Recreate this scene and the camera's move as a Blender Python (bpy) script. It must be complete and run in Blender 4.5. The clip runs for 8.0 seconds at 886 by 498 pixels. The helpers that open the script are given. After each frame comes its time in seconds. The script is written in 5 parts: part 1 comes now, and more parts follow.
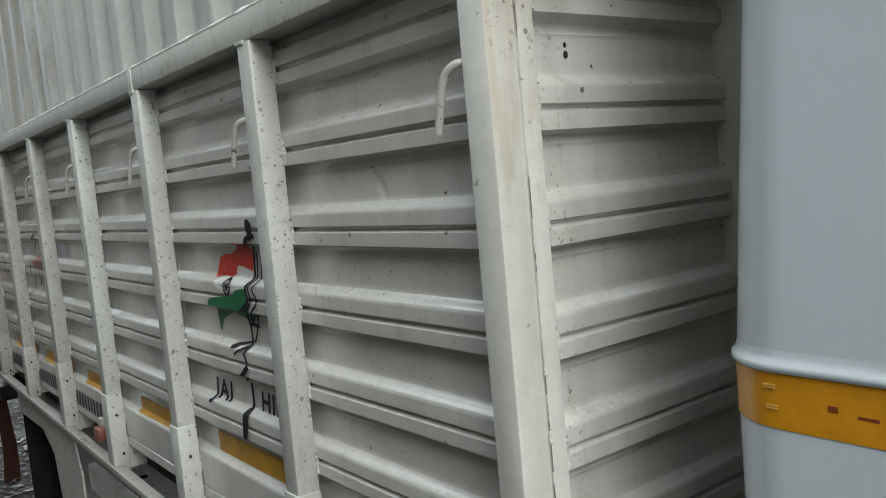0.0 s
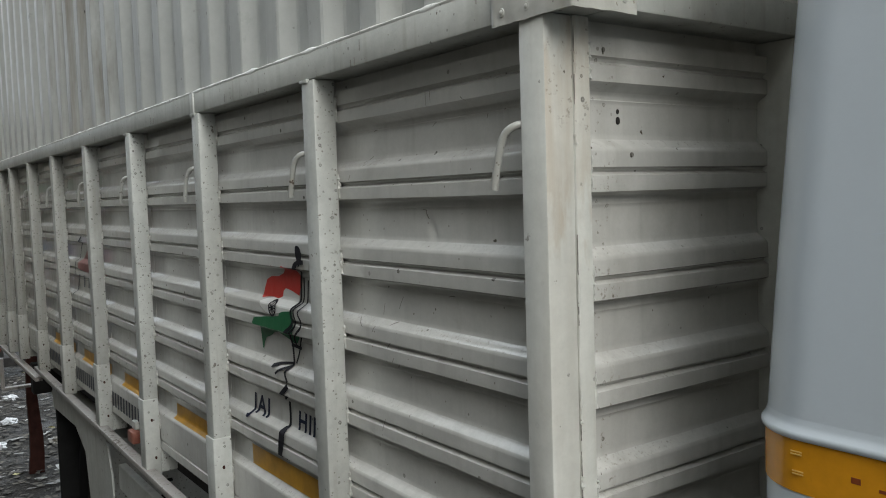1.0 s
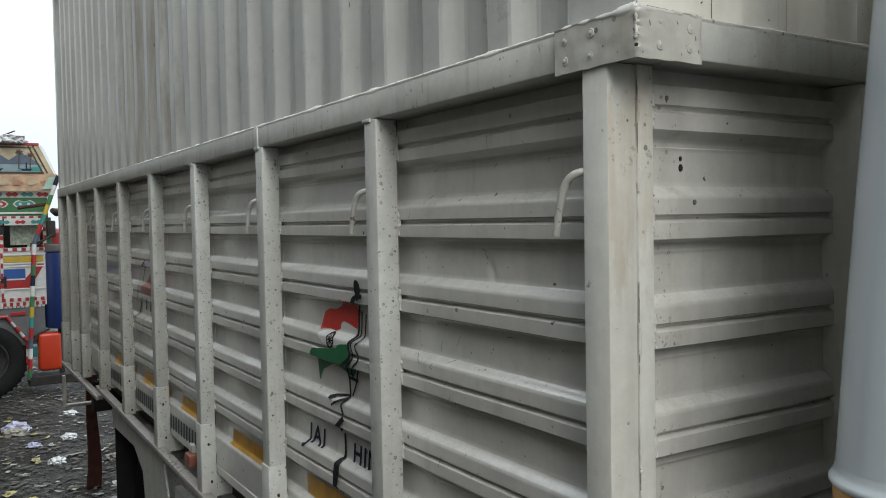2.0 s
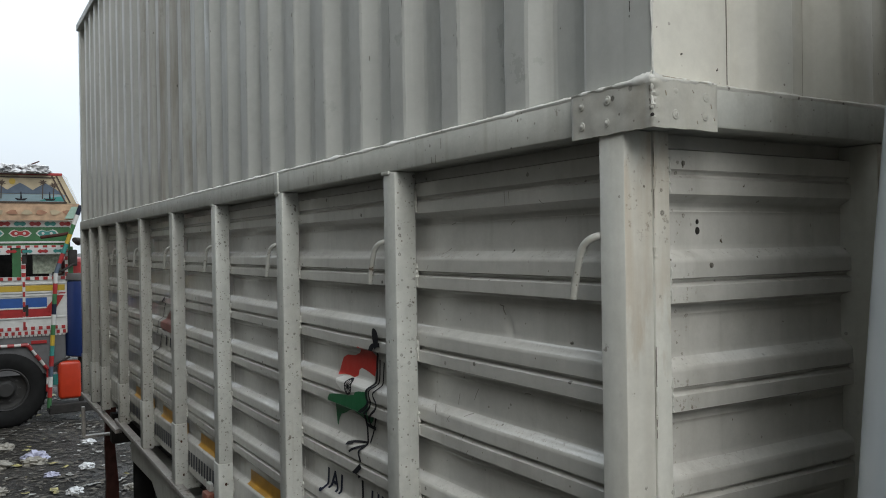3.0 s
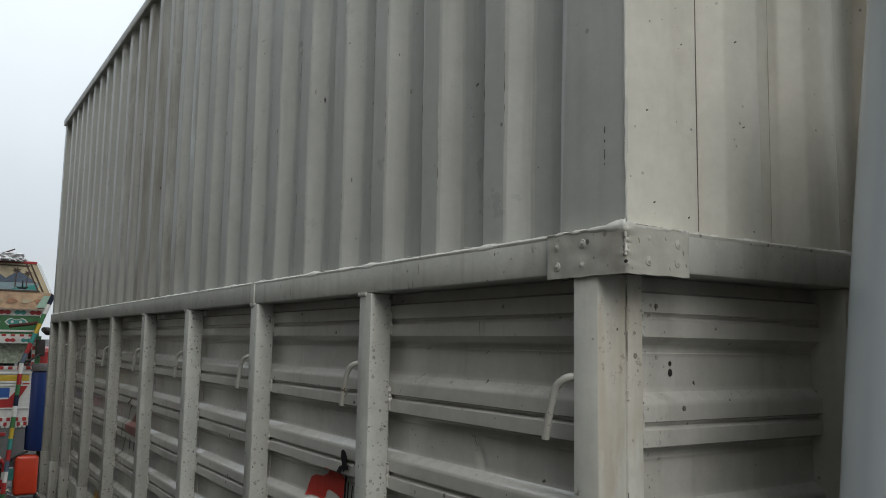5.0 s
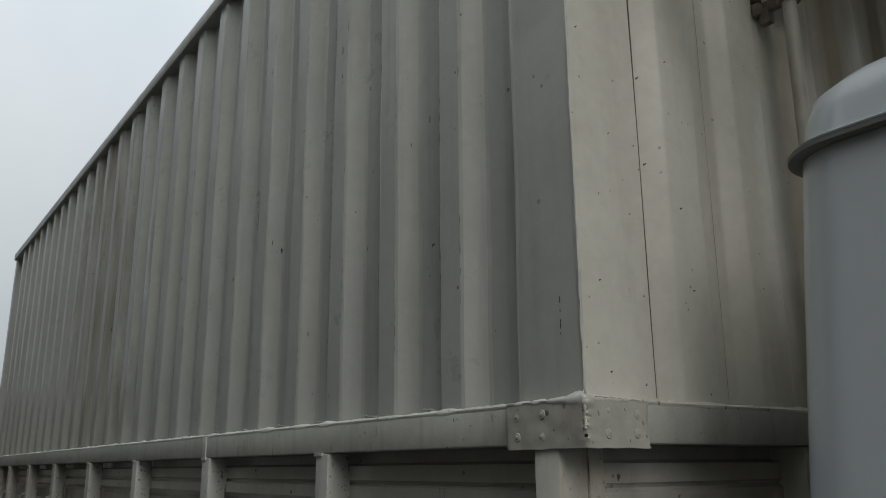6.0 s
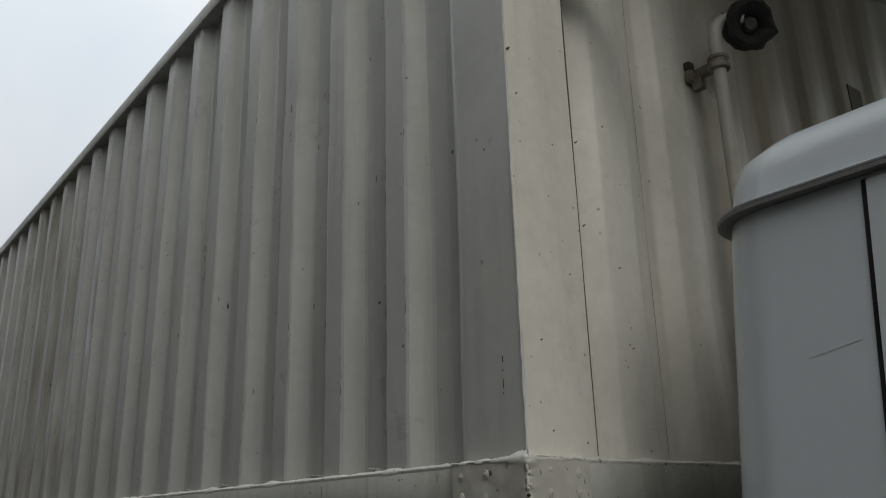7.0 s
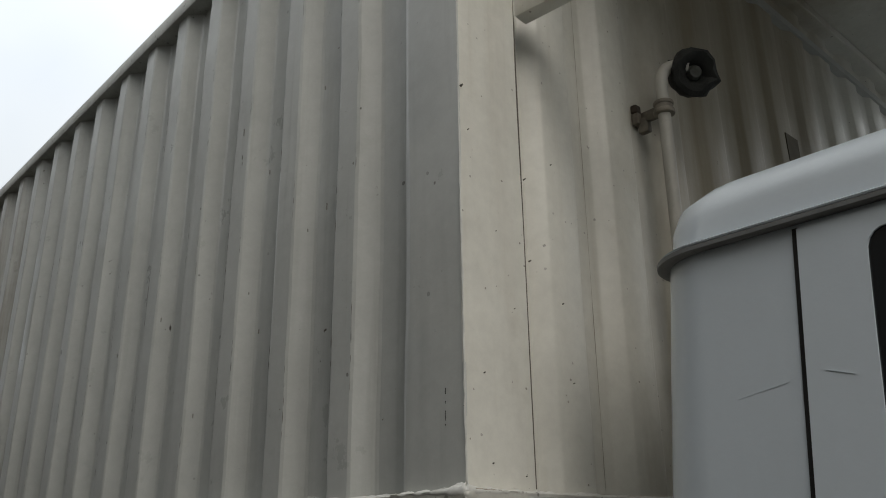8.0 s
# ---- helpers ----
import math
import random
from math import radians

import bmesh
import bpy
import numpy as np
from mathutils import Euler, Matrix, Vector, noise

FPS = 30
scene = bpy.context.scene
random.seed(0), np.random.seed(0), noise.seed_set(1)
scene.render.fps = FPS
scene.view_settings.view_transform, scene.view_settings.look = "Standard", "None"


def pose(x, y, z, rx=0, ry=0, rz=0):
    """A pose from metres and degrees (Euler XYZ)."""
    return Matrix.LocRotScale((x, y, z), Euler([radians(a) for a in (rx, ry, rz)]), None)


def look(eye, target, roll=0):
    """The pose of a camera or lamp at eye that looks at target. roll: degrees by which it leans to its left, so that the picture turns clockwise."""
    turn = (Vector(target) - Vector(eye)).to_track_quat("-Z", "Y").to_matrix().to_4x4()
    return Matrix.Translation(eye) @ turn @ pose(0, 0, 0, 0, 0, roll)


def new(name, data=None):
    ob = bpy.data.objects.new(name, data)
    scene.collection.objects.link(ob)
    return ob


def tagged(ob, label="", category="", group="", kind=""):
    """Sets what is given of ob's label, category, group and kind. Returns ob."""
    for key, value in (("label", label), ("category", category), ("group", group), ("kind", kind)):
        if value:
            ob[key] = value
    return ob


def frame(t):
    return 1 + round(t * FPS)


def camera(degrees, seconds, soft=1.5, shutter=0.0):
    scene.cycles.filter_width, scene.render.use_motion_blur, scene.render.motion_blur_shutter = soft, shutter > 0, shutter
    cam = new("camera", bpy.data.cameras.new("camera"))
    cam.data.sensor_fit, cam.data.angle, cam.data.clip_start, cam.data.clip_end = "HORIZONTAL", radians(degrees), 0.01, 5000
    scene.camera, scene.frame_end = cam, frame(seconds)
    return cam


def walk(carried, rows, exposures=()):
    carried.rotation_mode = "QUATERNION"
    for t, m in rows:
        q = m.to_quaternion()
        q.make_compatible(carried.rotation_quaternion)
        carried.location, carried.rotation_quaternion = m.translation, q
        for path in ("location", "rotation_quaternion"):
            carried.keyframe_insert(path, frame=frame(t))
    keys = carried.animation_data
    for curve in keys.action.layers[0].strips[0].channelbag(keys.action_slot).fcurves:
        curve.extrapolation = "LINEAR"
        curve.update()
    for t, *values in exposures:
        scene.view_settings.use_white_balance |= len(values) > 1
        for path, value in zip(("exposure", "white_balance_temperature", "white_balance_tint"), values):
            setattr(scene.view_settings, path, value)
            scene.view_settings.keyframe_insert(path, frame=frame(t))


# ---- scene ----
cam = camera(56.8, 8.0, soft=1.0)
PATH = [
    (0, (0.715, -0.677, 1.965), (-0.873, 0.526, 1.788), -5.3),
    (0.5, (0.742, -0.708, 1.996), (-0.869, 0.467, 1.844), -3.0),
    (1, (0.748, -0.743, 2.014), (-0.877, 0.415, 1.883), -1.8),
    (1.5, (0.748, -0.757, 2.027), (-0.92, 0.34, 1.926), -1.0),
    (3, (0.76, -0.768, 2.097), (-0.958, 0.256, 2.089), -0.9),
    (3.5, (0.764, -0.773, 2.124), (-0.953, 0.251, 2.196), -0.4),
    (4, (0.765, -0.771, 2.132), (-0.937, 0.269, 2.271), 0.8),
    (5.5, (0.771, -0.769, 2.183), (-0.87, 0.321, 2.529), 0.5),
    (6, (0.776, -0.774, 2.222), (-0.801, 0.343, 2.736), -0.5),
    (6.5, (0.782, -0.767, 2.223), (-0.751, 0.386, 2.787), -1.2),
    (7, (0.801, -0.779, 2.235), (-0.678, 0.414, 2.858), -1.6),
    (7.5, (0.817, -0.776, 2.238), (-0.613, 0.449, 2.912), -2.0),
    (8, (0.815, -0.789, 2.238), (-0.567, 0.487, 2.919), -0.8),
]
EXPOSURES = [(0.0, 0.42, 6460, 6), (0.5, 0.27, 6480, 7), (1.5, 0.13, 6520, 8), (3.0, -0.15, 6540, 8), (3.5, -0.31, 6560, 8), (4.2, -0.48, 6600, 8), (5.5, -0.71, 6700, 7.5), (6.0, -1.06, 6750, 7.5), (6.5, -1.10, 6780, 9), (7.0, -1.01, 6800, 10), (7.5, -1.07, 6820, 10), (8.0, -0.73, 6900, 10)]
walk(cam, [(t, look(eye, target, roll)) for t, eye, target, roll in PATH], EXPOSURES)

# ---- world and light ----
world = bpy.data.worlds.new("overcast_sky")
scene.world = world
world.use_nodes = True
wn, wl = world.node_tree.nodes, world.node_tree.links
wn.clear()
sky = wn.new("ShaderNodeTexSky")
sky.sky_type = "NISHITA"
sky.sun_disc = False
sky.sun_elevation = radians(40)
sky.sun_rotation = radians(107)
sky.air_density, sky.dust_density, sky.ozone_density = 1.0, 6.0, 1.0
soften = wn.new("ShaderNodeHueSaturation")
soften.inputs["Saturation"].default_value = 0.35
back = wn.new("ShaderNodeBackground")
cloud = wn.new("ShaderNodeMix")
cloud.data_type = "RGBA"
cloud.inputs[0].default_value = 0.75
drift = wn.new("ShaderNodeTexNoise")
drift.inputs["Scale"].default_value, drift.inputs["Detail"].default_value = 1.6, 5
banks = wn.new("ShaderNodeMix")
banks.data_type = "RGBA"
banks.inputs[6].default_value, banks.inputs[7].default_value = (12.4, 14.0, 16.0, 1), (16.8, 17.8, 18.4, 1)
view_dir = wn.new("ShaderNodeTexCoord")
wl.new(view_dir.outputs["Generated"], drift.inputs["Vector"])
spread = wn.new("ShaderNodeMapRange")
spread.inputs["From Min"].default_value, spread.inputs["From Max"].default_value = 0.32, 0.68
wl.new(drift.outputs["Fac"], spread.inputs["Value"])
wl.new(spread.outputs["Result"], banks.inputs[0])
wl.new(banks.outputs[2], cloud.inputs[7])
back.inputs["Strength"].default_value = 0.12
wout = wn.new("ShaderNodeOutputWorld")
wl.new(sky.outputs["Color"], soften.inputs["Color"])
wl.new(soften.outputs["Color"], cloud.inputs[6])
height = wn.new("ShaderNodeSeparateXYZ")
wl.new(view_dir.outputs["Generated"], height.inputs[0])
dome = wn.new("ShaderNodeMapRange")
dome.inputs["From Min"].default_value, dome.inputs["From Max"].default_value = 0.08, 0.82
dome.inputs["To Min"].default_value, dome.inputs["To Max"].default_value = 0.67, 1.54
wl.new(height.outputs["Z"], dome.inputs["Value"])
shade = wn.new("ShaderNodeVectorMath")
shade.operation = "SCALE"
wl.new(cloud.outputs[2], shade.inputs[0])
wl.new(dome.outputs["Result"], shade.inputs["Scale"])
wl.new(shade.outputs["Vector"], back.inputs["Color"])
wl.new(back.outputs["Background"], wout.inputs["Surface"])

sun = new("sun", bpy.data.lights.new("sun", "SUN"))
sun.data.energy, sun.data.angle, sun.data.color = 1.75, radians(42), (1.0, 0.965, 0.91)
sun.matrix_world = look((7, -2.2, 6), (0, 0, 0))


# ---- materials ----
def nodes_of(name):
    m = bpy.data.materials.new(name)
    m.use_nodes = True
    t = m.node_tree
    return m, t, t.nodes["Principled BSDF"]


def link(t, a, b):
    t.links.new(a, b)


def position(t, scale=(1, 1, 1), offset=(0, 0, 0)):
    g = t.nodes.new("ShaderNodeNewGeometry")
    mp = t.nodes.new("ShaderNodeMapping")
    mp.inputs["Scale"].default_value = scale
    mp.inputs["Location"].default_value = offset
    link(t, g.outputs["Position"], mp.inputs["Vector"])
    return mp.outputs["Vector"]


def noise_tex(t, vec, scale, detail=3.0, rough=0.55):
    n = t.nodes.new("ShaderNodeTexNoise")
    n.inputs["Scale"].default_value, n.inputs["Detail"].default_value, n.inputs["Roughness"].default_value = scale, detail, rough
    link(t, vec, n.inputs["Vector"])
    return n.outputs["Fac"]


def ramp(t, fac, lo, hi, a=0.0, b=1.0):
    r = t.nodes.new("ShaderNodeMapRange")
    r.inputs["From Min"].default_value, r.inputs["From Max"].default_value = lo, hi
    r.inputs["To Min"].default_value, r.inputs["To Max"].default_value = a, b
    r.clamp = True
    link(t, fac, r.inputs["Value"])
    return r.outputs["Result"]


def mix(t, fac, a, b):
    m = t.nodes.new("ShaderNodeMix")
    m.data_type = "RGBA"
    for sock, v in ((m.inputs[0], fac), (m.inputs[6], a), (m.inputs[7], b)):
        if isinstance(v, (int, float)):
            sock.default_value = v
        elif isinstance(v, tuple):
            sock.default_value = (*v, 1)
        else:
            link(t, v, sock)
    return m.outputs[2]


def math_node(t, op, a, b):
    m = t.nodes.new("ShaderNodeMath")
    m.operation = op
    for sock, v in zip(m.inputs, (a, b)):
        if isinstance(v, (int, float)):
            sock.default_value = v
        else:
            link(t, v, sock)
    return m.outputs[0]


def bump(t, bsdf, height, strength, distance):
    b = t.nodes.new("ShaderNodeBump")
    b.inputs["Strength"].default_value, b.inputs["Distance"].default_value = strength, distance
    link(t, height, b.inputs["Height"])
    link(t, b.outputs["Normal"], bsdf.inputs["Normal"])


def spots(t, size, share, radius, offset=(0, 0, 0), region=None, hollow=0.5):
    """Scattered round marks: cells of a given size in metres, the share of cells that bear one, its radius as a part of the cell."""
    v = t.nodes.new("ShaderNodeTexVoronoi")
    v.inputs["Scale"].default_value = 1.0 / size
    nz = t.nodes.new("ShaderNodeTexNoise")
    nz.inputs["Scale"].default_value = 0.9 / (size * radius)
    nz.inputs["Detail"].default_value = 3
    sc = t.nodes.new("ShaderNodeVectorMath")
    sc.operation = "SCALE"
    sc.inputs["Scale"].default_value = 1.1 * size * radius
    link(t, nz.outputs["Color"], sc.inputs[0])
    warp = t.nodes.new("ShaderNodeVectorMath")
    warp.operation = "ADD"
    link(t, position(t, offset=offset), warp.inputs[0])
    link(t, sc.outputs[0], warp.inputs[1])
    link(t, warp.outputs[0], v.inputs["Vector"])
    chosen = t.nodes.new("ShaderNodeSeparateColor")
    link(t, v.outputs["Color"], chosen.inputs[0])
    pick = ramp(t, chosen.outputs[0], 1 - share, 1 - share + 0.01)
    size_var = ramp(t, chosen.outputs[1], 0, 1, 0.45 * radius, radius)
    inside = math_node(t, "LESS_THAN", v.outputs["Distance"], size_var)
    rim = math_node(t, "GREATER_THAN", v.outputs["Distance"], math_node(t, "MULTIPLY", size_var, 0.55))
    inside = math_node(t, "MULTIPLY", inside, ramp(t, rim, 0, 1, hollow, 1.0))
    pick = math_node(t, "MULTIPLY", pick, ramp(t, chosen.outputs[2], 0, 1, 0.45, 1.0))
    if region is not None:
        inside = math_node(t, "MULTIPLY", inside, region)
    return math_node(t, "MULTIPLY", pick, inside)


def patch_of(t, axis, centre, half, ragged=0.5):
    """A soft ragged patch about a place on one axis, 0 to 1."""
    g = t.nodes.new("ShaderNodeNewGeometry")
    sep = t.nodes.new("ShaderNodeSeparateXYZ")
    link(t, g.outputs["Position"], sep.inputs[0])
    off = math_node(t, "ABSOLUTE", math_node(t, "SUBTRACT", sep.outputs[axis], centre), 0)
    away = math_node(t, "DIVIDE", off, half)
    n = noise_tex(t, position(t, (1, 1, 0.35)), 9 if half > 0.3 else 34, 4, 0.65)
    return ramp(t, math_node(t, "ADD", away, ramp(t, n, 0.3, 0.7, 0, ragged * 2)), 0.55 + ragged, 1.0 + ragged, 1.0, 0.0)


def facing(t, axis):
    """1 where a face looks along an axis, 0 where it looks elsewhere."""
    g = t.nodes.new("ShaderNodeNewGeometry")
    sep = t.nodes.new("ShaderNodeSeparateXYZ")
    link(t, g.outputs["Normal"], sep.inputs[0])
    return ramp(t, sep.outputs[axis], 0.4, 0.7)


def painted_steel(name, base, dirt=(0.26, 0.235, 0.185), dirty=0.35, streaks=0.25, spot=0.06, rust=0.02, rough=0.42, seed=0.0, wave=0.0007, dusty=0.0, ticks=0.0, mottle=1.0, stain_shade=None, cluster=None, dust=(0.44, 0.42, 0.37), sided=False):
    """Old gloss paint on sheet steel: blotches, run-down dirt, round stains, painted-in shade, chips and, on ledges,
    settled dust.
    """
    m, t, b = nodes_of(name)
    p = position(t, offset=(seed, seed * 0.7, 0))
    col = mix(t, ramp(t, noise_tex(t, p, 2.3, 4), 0.35, 0.75, 0, dirty), base, tuple(0.6 * c + 0.4 * d for c, d in zip(base, dirt)))
    run = noise_tex(t, position(t, (38, 38, 1.6), (seed, 0, 0)), 1.0, 3)
    col = mix(t, ramp(t, run, 0.58, 0.82, 0, streaks), col, dirt)
    broad = noise_tex(t, position(t, (9, 9, 0.7), (0, seed, 3)), 1.0, 4, 0.6)
    col = mix(t, ramp(t, broad, 0.56, 0.80, 0, streaks * 1.2), col, tuple(0.75 * d for d in dirt))
    smear = noise_tex(t, position(t, (9, 9, 9), (seed, 2, 0)), 1.0, 6, 0.7)
    col = mix(t, ramp(t, smear, 0.60, 0.85, 0, dirty), col, dirt)
    if mottle:
        big = ramp(t, noise_tex(t, p, 1.7, 5, 0.6), 0.3, 0.7, 1 - 0.16 * mottle, 1 + 0.08 * mottle)
        fine = ramp(t, noise_tex(t, p, 31, 5, 0.75), 0.3, 0.7, 1 - 0.09 * mottle, 1 + 0.06 * mottle)
        hs = t.nodes.new("ShaderNodeHueSaturation")
        link(t, math_node(t, "MULTIPLY", big, fine), hs.inputs["Value"])
        link(t, col, hs.inputs["Color"])
        col = hs.outputs["Color"]
    # Stains, and painted shade on some walls, share this mark.
    if stain_shade:
        axis, centre, half, shade, strength, even = stain_shade
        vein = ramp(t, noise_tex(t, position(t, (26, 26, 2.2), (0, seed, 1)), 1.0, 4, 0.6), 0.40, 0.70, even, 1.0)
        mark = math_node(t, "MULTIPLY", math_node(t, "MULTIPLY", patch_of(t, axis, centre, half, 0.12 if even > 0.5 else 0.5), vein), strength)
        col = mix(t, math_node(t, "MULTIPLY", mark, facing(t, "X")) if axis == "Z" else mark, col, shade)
    if cluster:
        axis, centre, half = cluster
        near = math_node(t, "MULTIPLY", patch_of(t, axis, centre, half), facing(t, "X"))
        col = mix(t, spots(t, 0.016, 0.75, 0.22, (seed, 5, 0), near), col, (0.09, 0.072, 0.055))
        col = mix(t, math_node(t, "MULTIPLY", near, ramp(t, noise_tex(t, p, 75, 4, 0.7), 0.60, 0.68, 0, 0.6)), col, (0.14, 0.11, 0.08))
    if spot:
        where = ramp(t, facing(t, "X"), 0, 1, 0.12, 1.0) if sided else None
        col = mix(t, math_node(t, "MULTIPLY", spots(t, 0.017, min(1.0, spot * 3.4), 0.26, (seed, 0, 0), where, 0.5 if sided else 0.95), 0.95), col, (0.105, 0.098, 0.085))
        col = mix(t, math_node(t, "MULTIPLY", spots(t, 0.009, min(1.0, spot * 1.6), 0.24, (0, 2, seed), where, 0.9), 0.85), col, (0.11, 0.09, 0.07))
        col = mix(t, spots(t, 0.030, min(1.0, spot * 2.0), 0.11, (0, seed, 1)), col, (0.07, 0.055, 0.045))
    if ticks:
        v = t.nodes.new("ShaderNodeTexVoronoi")
        v.inputs["Scale"].default_value = 22
        v.inputs["Randomness"].default_value = 1.0
        warp = t.nodes.new("ShaderNodeVectorMath")
        warp.operation = "ADD"
        nz = t.nodes.new("ShaderNodeTexNoise")
        nz.inputs["Scale"].default_value = 60
        sc = t.nodes.new("ShaderNodeVectorMath")
        sc.operation = "SCALE"
        sc.inputs["Scale"].default_value = 0.006
        link(t, nz.outputs["Color"], sc.inputs[0])
        link(t, position(t, (1, 1, 0.32), (seed, 1, 0)), warp.inputs[0])
        link(t, sc.outputs[0], warp.inputs[1])
        link(t, warp.outputs[0], v.inputs["Vector"])
        sepc = t.nodes.new("ShaderNodeSeparateColor")
        link(t, v.outputs["Color"], sepc.inputs[0])
        hit = math_node(t, "MULTIPLY", math_node(t, "LESS_THAN", v.outputs["Distance"], ramp(t, sepc.outputs[1], 0, 1, 0.015, 0.062)), ramp(t, sepc.outputs[0], 1 - ticks, 1.01 - ticks))
        col = mix(t, hit, col, (0.05, 0.042, 0.035))
    if rust:
        fine = noise_tex(t, p, 46, 3, 0.6)
        where = ramp(t, noise_tex(t, p, 3.1, 2), 0.50, 0.64)
        chip = math_node(t, "MULTIPLY", ramp(t, fine, 0.74 - rust, 0.78 - rust), where)
        col = mix(t, chip, col, (0.08, 0.06, 0.042))
    if dusty:
        g = t.nodes.new("ShaderNodeNewGeometry")
        sep = t.nodes.new("ShaderNodeSeparateXYZ")
        link(t, g.outputs["Normal"], sep.inputs[0])
        ledge = ramp(t, sep.outputs["Z"], 0.35, 0.6)
        film = ramp(t, noise_tex(t, position(t, (30, 30, 30), (seed, 0, 0)), 1.0, 5, 0.7), 0.38, 0.70, 0.0, dusty)
        col = mix(t, math_node(t, "MULTIPLY", ledge, film), col, dust)
        grit = ramp(t, noise_tex(t, position(t, (1, 1, 1), (0, seed, 2)), 150, 3, 0.7), 0.56, 0.70, 0.0, 0.55)
        thick = ramp(t, noise_tex(t, p, 6, 3), 0.42, 0.62)
        col = mix(t, math_node(t, "MULTIPLY", math_node(t, "MULTIPLY", ledge, grit), thick), col, (0.20, 0.18, 0.145))
    link(t, col, b.inputs["Base Color"])
    link(t, ramp(t, smear, 0.3, 0.8, rough - 0.07 * mottle, rough + 0.15 * mottle), b.inputs["Roughness"])
    h = math_node(t, "ADD", math_node(t, "MULTIPLY", noise_tex(t, p, 5.5, 2), 1.0), math_node(t, "MULTIPLY", noise_tex(t, p, 140, 2), 0.08))
    bump(t, b, h, 0.5, wave * 6)
    return m


def plain(name, base, rough=0.5, metal=0.0, vary=0.25, scale=14.0, bumpy=0.002):
    m, t, b = nodes_of(name)
    p = position(t)
    dark = tuple(c * (1 - vary) for c in base)
    col = mix(t, ramp(t, noise_tex(t, p, scale, 4), 0.3, 0.7), base, dark)
    col = mix(t, ramp(t, noise_tex(t, p, scale * 7, 3), 0.62, 0.8, 0, vary), col, tuple(c * 0.5 for c in base))
    link(t, col, b.inputs["Base Color"])
    b.inputs["Roughness"].default_value, b.inputs["Metallic"].default_value = rough, metal
    if bumpy:
        bump(t, b, noise_tex(t, p, scale * 3, 3), 0.4, bumpy)
    return m


# Towards the rear, shade is painted into panels and posts along with grime.
M_PANEL = painted_steel("panel_paint", (0.53, 0.526, 0.494), spot=0.015, rust=0.035, rough=0.18, seed=3.1, dusty=0.30, dust=(0.70, 0.69, 0.66), ticks=0.05, mottle=0.8, cluster=("Y", 0.092, 0.045), stain_shade=("X", -5.2, 2.7, (0.24, 0.23, 0.20), 0.72, 0.55))
M_POST = painted_steel("post_paint", (0.50, 0.513, 0.485), spot=0.26, rust=0.085, streaks=0.4, dirty=0.6, seed=7.7, ticks=0.22, mottle=1.4, sided=True, stain_shade=("X", -5.0, 2.6, (0.225, 0.215, 0.185), 0.75, 0.55))
M_CORNER = painted_steel("corner_post_paint", (0.615, 0.62, 0.577), spot=0.07, rust=0.04, streaks=0.3, dirt=(0.33, 0.27, 0.19), seed=1.3, stain_shade=("Z", 2.10, 0.16, (0.33, 0.25, 0.16), 0.65, 0.15), cluster=("Z", 2.16, 0.09), sided=True)
M_UPPER = painted_steel("upper_wall_paint", (0.465, 0.476, 0.455), dirt=(0.25, 0.245, 0.222), rough=0.31, spot=0.004, rust=0.03, streaks=0.36, dirty=0.4, seed=5.2, ticks=0.16, mottle=0.7, stain_shade=("X", -2.9, 0.55, (0.19, 0.165, 0.13), 0.75, 0.15))
# Past y 0.4 the brown stain also paints in shade under the shelf.
M_FRONT = painted_steel("front_wall_paint", (0.66, 0.65, 0.592), spot=0.012, rust=0.02, streaks=0.22, dirt=(0.40, 0.34, 0.25), dirty=0.3, seed=9.4, stain_shade=("Y", 1.06, 0.62, (0.27, 0.225, 0.15), 0.88, 0.80), ticks=0.14, mottle=0.8)
M_PANEL.node_tree.nodes["Principled BSDF"].inputs["Specular IOR Level"].default_value = 0.8
M_BEAM = painted_steel("beam_paint", (0.475, 0.488, 0.46), spot=0.05, rust=0.06, dirty=0.5, streaks=0.5, seed=2.2, ticks=0.08, mottle=1.3)
M_CAB = painted_steel("cab_paint", (0.55, 0.603, 0.645), dirt=(0.38, 0.38, 0.37), dirty=0.05, streaks=0.05, spot=0.0, rust=0.0, rough=0.18, seed=4.0, wave=0.0005, mottle=0.15)
M_PLATE = painted_steel("plate_paint", (0.475, 0.475, 0.44), dirt=(0.33, 0.28, 0.20), spot=0.04, rust=0.06, dirty=0.5, streaks=0.4, seed=6.1, mottle=1.5)
M_SEAL = painted_steel("thick_white_sealant", (0.69, 0.69, 0.655), spot=0.1, rust=0.05, dirty=0.5, streaks=0.1, seed=8.8, mottle=1.6)
M_HOOK = painted_steel("hook_paint", (0.36, 0.365, 0.34), spot=0.45, rust=0.12, dirty=0.6, seed=2.9)
M_WELD = plain("weld_bead", (0.56, 0.56, 0.52), 0.5, vary=0.35, scale=60, bumpy=0.003)
M_BLACK = plain("black_rubber", (0.012, 0.012, 0.012), 0.75, vary=0.4)
M_DARK = plain("dark_grimy_steel", (0.035, 0.032, 0.03), 0.7, vary=0.5)
M_SCRATCH = plain("scuffed_paint", (0.54, 0.60, 0.66), 0.6, vary=0.15)
M_LAP = plain("lap_seam_dirt", (0.38, 0.34, 0.27), 0.7)
M_GRAZE = plain("grazed_paint", (0.17, 0.158, 0.138), 0.8)
M_JOINT = plain("joint_dirt", (0.12, 0.10, 0.08), 0.85)
M_GUTTER = plain("gutter_sealant", (0.22, 0.222, 0.218), 0.6)
M_AMBER = plain("amber_reflective_tape", (0.66, 0.285, 0.012), 0.24, vary=0.2, scale=30, bumpy=0.0005)
